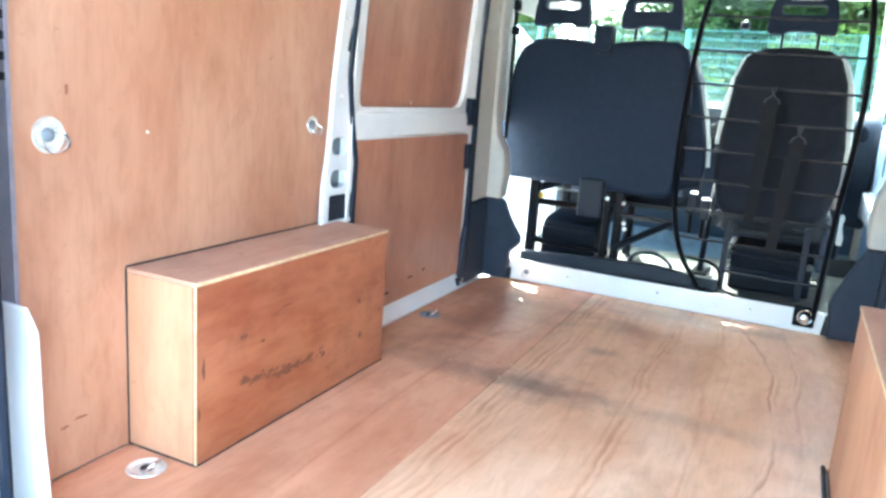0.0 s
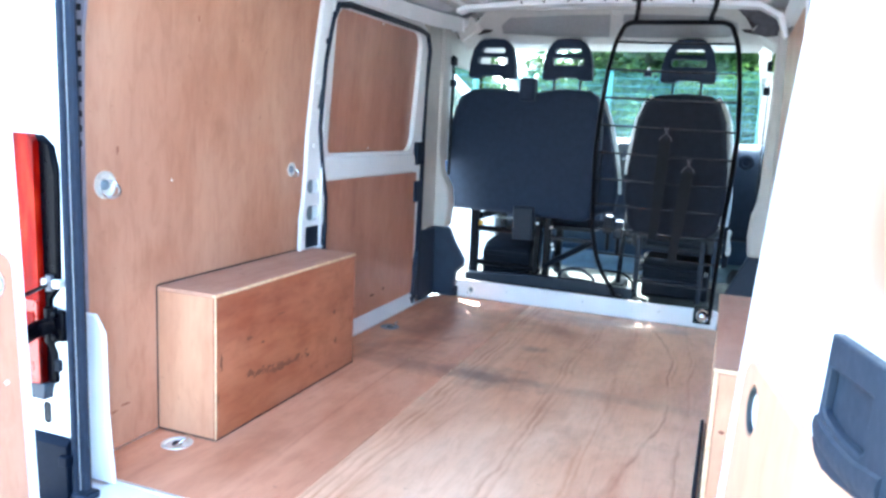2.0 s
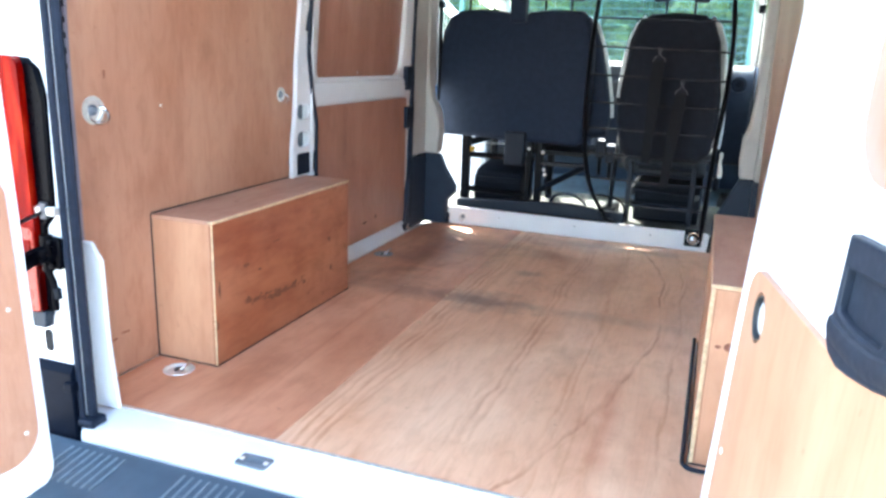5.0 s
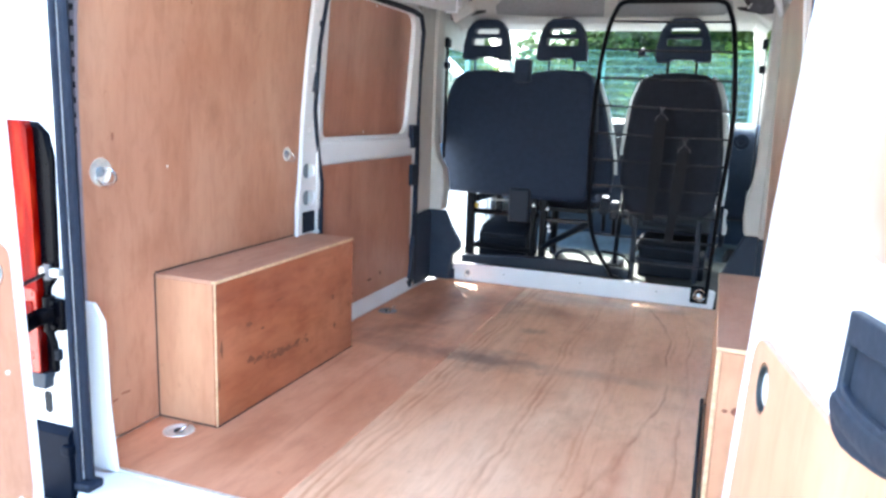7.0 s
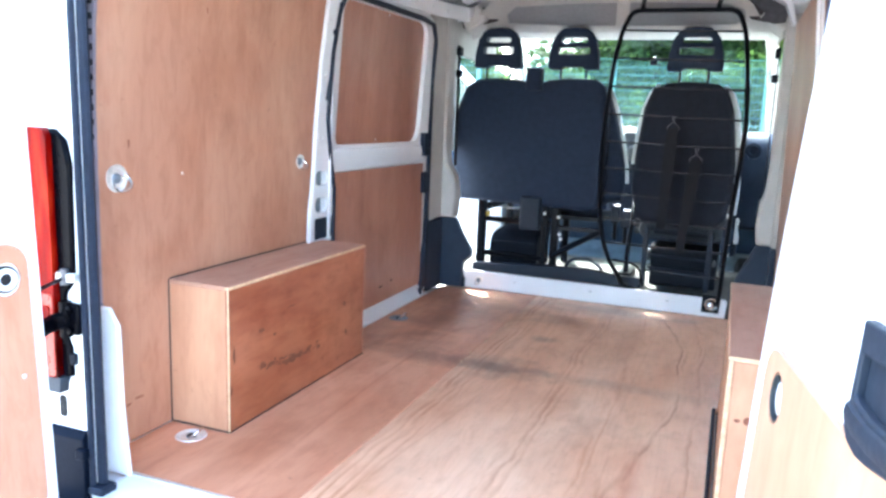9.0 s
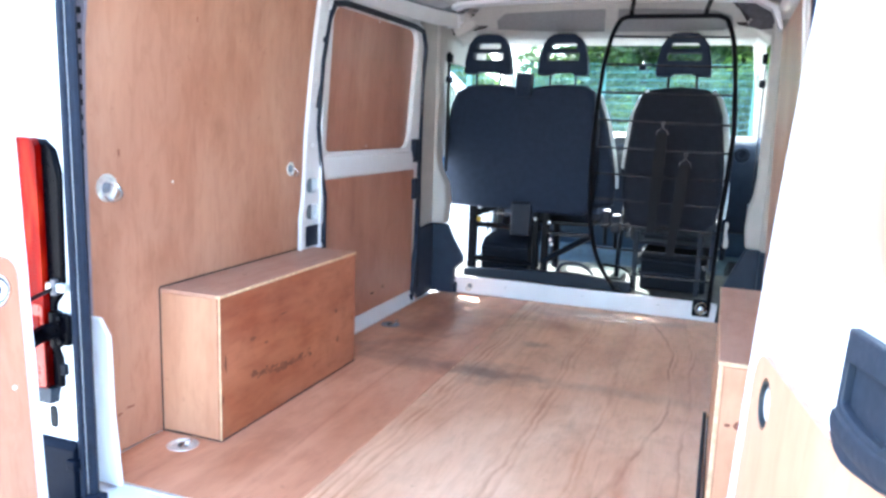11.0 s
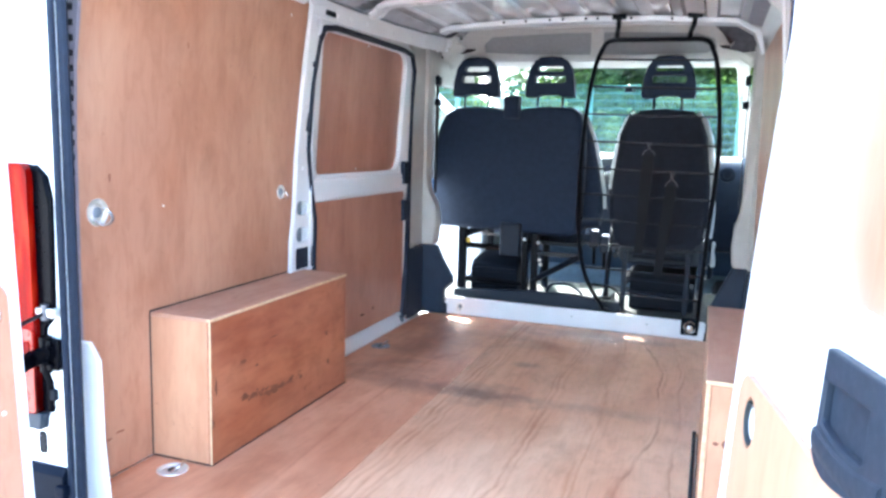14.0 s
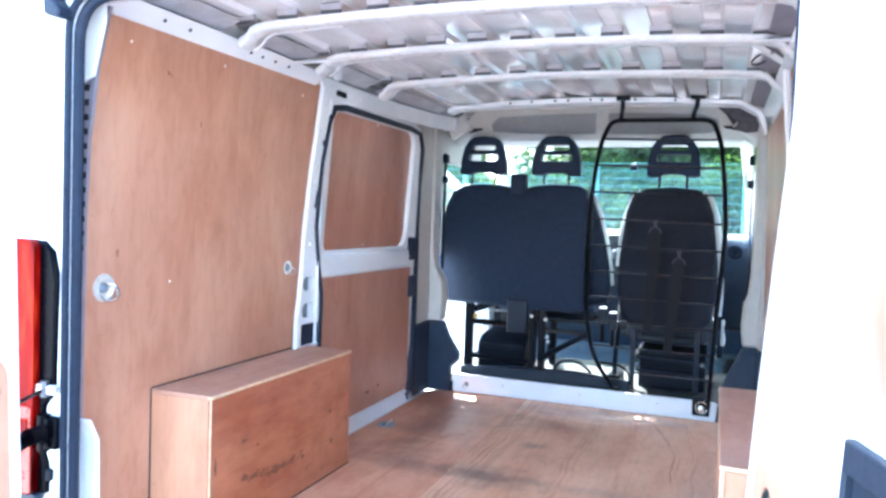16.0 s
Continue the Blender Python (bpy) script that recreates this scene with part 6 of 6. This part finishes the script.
def cab_door(name, s, turn, label):
    t = thing(name, label, "cab door")
    t.location, t.rotation_euler = (s * 0.99, 4.14, 0), (0, 0, radians(turn))

    def add(n, bm, mat, lab="", bevel=0.0, parent=t):
        ob = link_mesh(n, bm, mat, 35)
        ob.parent = parent
        if lab:
            tagged(ob, lab)
        if bevel:
            md = ob.modifiers.new("bevel", "BEVEL")
            md.width, md.segments, md.limit_method, md.angle_limit = bevel, 3, "ANGLE", radians(40)
        return ob
    outl = [(0, -0.08), (-1.30, -0.08), (-1.32, 0.9), (-1.26, 1.55), (-0.50, 1.55), (-0.02, 1.10), (0, 0.9)]
    win = [(-1.24, 0.92), (-1.20, 1.49), (-0.53, 1.49), (-0.12, 1.10), (-0.10, 0.92)]
    add("shell", plate("x", outl, s * 0.01, s * -0.03, [win]), "steel_white", bevel=0.01)
    add("door_card", plate("x", [(-0.04 if s > 0 else -0.34, -0.02), (-1.25, -0.02), (-1.25, 0.90), (-0.06 if s > 0 else -0.34, 0.90)], s * -0.032, s * -0.075), "card_blue", "blue-grey plastic door card", 0.015)
    add("armrest", plate("x", [(-0.30, 0.42), (-0.95, 0.45), (-0.95, 0.52), (-0.30, 0.56)], s * -0.076, s * -0.13), "glove", bevel=0.015)
    g = add("window_glass", plate("x", win, s * -0.008, s * -0.012), "glass")
    g.visible_shadow = False
    m = add("door_mirror", boxed(min(s * 0.03, s * 0.26), max(s * 0.03, s * 0.26), -0.22, -0.10, 0.95, 1.30), "plastic_dark", "dark door mirror housing", 0.03)
    return t


cab_door("cab_door", 1, 0, "closed driver door with dark card and window")
cab_door("cab_door", -1, -78, "passenger door swung open beside the cab")

# ---- wheels ----
for x, y in ((-0.86, 0.9), (0.86, 0.9), (-0.86, 4.28), (0.86, 4.28)):
    w = thing("wheel", "black van tyre on a grey steel rim", "wheel", "wheels")
    part("tyre", lathe([(0.20, -0.09), (0.30, -0.095), (0.325, -0.07), (0.33, 0), (0.325, 0.07), (0.30, 0.095), (0.20, 0.09)], (x, y, GROUND + 0.33), (1, 0, 0), 36), "tyre", w)
    part("rim", lathe([(0.198, -0.08), (0.17, -0.05), (0.06, -0.04), (0.06, 0.04), (0.17, 0.05), (0.198, 0.08)], (x, y, GROUND + 0.33), (1, 0, 0), 28), "zinc", w)

# ---- outside: fence, trees ----
FY = 9.0
fence = thing("mesh_fence", "teal-green welded mesh fence in front of trees", "fence")
for i in range(-5, 5):
    x0 = 0.994 + i * 1.92
    part("post", boxed(x0 - 0.03, x0 + 0.03, FY - 0.04, FY + 0.02, GROUND, 1.86), "fence", fence, bevel=0.004)
    bm = bmesh.new()
    for kx in range(47):
        x = x0 + 0.04 + kx * 0.04
        box(bm, x - 0.0025, x + 0.0025, FY + 0.022, FY + 0.028, GROUND + 0.05, 1.83)
    for kz in range(24):
        z = GROUND + 0.05 + kz * 0.103
        box(bm, x0, x0 + 1.92, FY + 0.0285, FY + 0.0365, z - 0.0045, z + 0.0045)
    part("mesh_panel", bm, "fence", fence, smooth=None)


def leaf_cloud(seed, count, r):
    rng = random.Random(seed)
    bm = bmesh.new()
    clumps = []
    for i in range(34):
        a, b = rng.uniform(0, 6.28), rng.uniform(-0.9, 1)
        q = r * (0.45 + 0.55 * rng.random())
        clumps.append((q * math.cos(a) * math.sqrt(1 - b * b), q * math.sin(a) * math.sqrt(1 - b * b), q * b * 1.15, r * rng.uniform(0.20, 0.42)))
    for i in range(count):
        cx, cy, cz, cr = rng.choice(clumps)
        p = Vector((rng.gauss(0, 1), rng.gauss(0, 1), rng.gauss(0, 1)))
        p = p.normalized() * cr * rng.random() ** 0.4 + Vector((cx, cy, cz))
        u = Vector((rng.gauss(0, 1), rng.gauss(0, 1), rng.gauss(0, 0.6))).normalized()
        v = u.orthogonal().normalized()
        s = rng.uniform(0.055, 0.10)
        q = [p - u * s, p + v * s * 0.45, p + u * s, p - v * s * 0.45]
        bm.faces.new([bm.verts.new(x) for x in q])
    me = bpy.data.meshes.new("crown")
    bm.to_mesh(me)
    bm.free()
    me.materials.append(M["leaf"])
    return me


def hedge(name, label, x0, x1, y0, y1, top, count, seed):
    """A dense bank of leaves with an uneven top."""
    rng = random.Random(seed)
    vs, fs = [], []
    for i in range(count):
        x, y = rng.uniform(x0, x1), rng.uniform(y0, y1)
        t = min(top, 1.75 + 0.75 * max(0, x + 3.0)) + 0.30 * math.sin(x * 1.9 + seed) + 0.22 * math.sin(x * 4.3 + y) + rng.gauss(0, 0.08)
        z = GROUND + (t - GROUND) * rng.random() ** 0.8
        p = Vector((x, y, z))
        u = Vector((rng.gauss(0, 1), rng.gauss(0, 0.7), rng.gauss(0, 0.8))).normalized()
        v = u.orthogonal().normalized()
        q = rng.uniform(0.07, 0.13)
        n = len(vs)
        vs += [p - u * q, p + v * q * 0.5, p + u * q, p - v * q * 0.5]
        fs.append((n, n + 1, n + 2, n + 3))
    me = bpy.data.meshes.new(name)
    me.from_pydata(vs, [], fs)
    me.materials.append(M["leaf"])
    return tagged(new(name, me), label, "hedge", kind="stuff")


hedge("hedge", "dense green hedge behind the mesh fence", -2.9, 9.0, 11.9, 13.2, 2.75, 60000, 3)
hedge("hedge", "lower green hedge behind the mesh fence", -9.0, -2.2, 11.9, 13.0, 1.55, 24000, 8)


def parked(name, label, category, x, y, turn, prof, wide, wins, zoff=0.0):
    """A parked white vehicle: side profile along its own x, windows, lamps and wheels."""
    t = thing(name, label, category)
    m = Matrix.Translation((x, y, GROUND)) @ Matrix.Rotation(radians(turn), 4, "Z")

    def add(n, bm, mat, bevel=0.0, parent=t):
        bmesh.ops.transform(bm, matrix=m, verts=bm.verts[:])
        return part(n, bm, mat, parent, bevel=bevel, segs=3)
    add("body", plate("y", prof, -wide, wide), "steel_white", 0.06)
    for outline in wins:
        for s in (-1, 1):
            add("window", plate("y", outline, s * (wide + 0.002), s * (wide - 0.02)), "rubber")
    xs_ = [p[0] for p in prof]
    a, b = min(xs_), max(xs_)
    for wx in (a + 0.75, b - 0.80):
        for s in (-1, 1):
            w = add("wheel", lathe([(0.18, -0.09), (0.30, -0.09), (0.32, 0), (0.30, 0.09), (0.18, 0.09)], (wx, s * (wide - 0.08), 0.32), (0, 1, 0), 24), "tyre")
            add("rim", lathe([(0.19, -0.07), (0.05, -0.04), (0.05, 0.04), (0.19, 0.07)], (wx, s * (wide - 0.08), 0.32), (0, 1, 0), 18), "zinc", 0, w)
    for s in (-1, 1):
        add("headlamp", boxed(b - 0.10, b + 0.01, s * (wide - 0.22) - 0.14, s * (wide - 0.22) + 0.14, 0.70, 0.86), "zinc", 0.03)
    return t


parked("parked_van", "white panel van parked behind the fence", "van", -5.5, 10.8, 4,
       [(-2.4, 0.30), (-2.42, 2.30), (-2.3, 2.42), (0.9, 2.42), (1.15, 2.30), (1.75, 1.45), (2.35, 1.15), (2.45, 0.65), (2.40, 0.30)], 0.95,
       [[(0.35, 1.40), (0.40, 2.02), (1.10, 2.02), (1.55, 1.45)]])
parked("parked_car", "white estate car parked behind the fence", "car", 3.2, 10.5, 172,
       [(-2.1, 0.28), (-2.15, 1.0), (-1.9, 1.60), (-1.5, 1.72), (0.2, 1.72), (0.6, 1.62), (1.15, 1.08), (2.0, 0.92), (2.15, 0.60), (2.1, 0.28)], 0.85,
       [[(-1.75, 1.08), (-1.6, 1.52), (-0.65, 1.58), (-0.65, 1.08)], [(-0.58, 1.08), (-0.58, 1.58), (0.22, 1.58), (0.75, 1.08)]])


crowns = [leaf_cloud(11 + i, 15000, 1.9) for i in range(3)]
rt = random.Random(5)
for i, (x, y, h, k) in enumerate(((-10.5, 12.5, 3.6, 1.2), (-7.6, 13.6, 3.0, 1.15), (-4.75, 11.7, 2.45, 0.78), (-0.9, 12.4, 2.0, 0.95), (0.9, 13.4, 2.4, 1.1), (2.9, 12.4, 2.2, 1.0), (5.2, 13.2, 2.6, 1.1), (0.0, 16.0, 2.6, 1.3), (3.0, 16.0, 2.8, 1.3),
                                  (-1.4, 11.2, 0.8, 0.75), (0.5, 11.0, 0.8, 0.75), (2.3, 11.1, 0.9, 0.75), (4.2, 11.2, 0.9, 0.75), (-6.8, 11.0, 1.0, 0.8), (-3.3, 11.3, 0.55, 0.72), (-4.9, 11.0, 0.5, 0.7), (-2.0, 11.6, 0.6, 0.75), (-3.42, 9.9, 2.40, 0.36))):
    t = thing("tree", "leafy green tree in sunlight behind the fence", "tree", "trees behind the fence")
    tz = GROUND
    part("trunk", tube([(x, y, tz - 0.05), (x + 0.05, y, tz + h * 0.4), (x - 0.03, y + 0.04, tz + h * 0.8), (x + 0.05, y, tz + h + 0.9)], 0.10), "bark", t)
    for b in range(5):
        a = rt.uniform(0, 6.28)
        part("limb", tube([(x, y, tz + h * (0.55 + 0.08 * b)), (x + 0.5 * k * math.cos(a), y + 0.5 * k * math.sin(a), tz + h * (0.75 + 0.08 * b)), (x + 1.2 * k * math.cos(a), y + 1.2 * k * math.sin(a), tz + h * (0.9 + 0.1 * b))], 0.04), "bark", t)
    c = new("crown", crowns[i % 3])
    c.parent = t
    c.location, c.scale, c.rotation_euler = (x, y, tz + h + 0.55 * k), (k, k, k * 0.95), (0, 0, rt.uniform(0, 6.28))
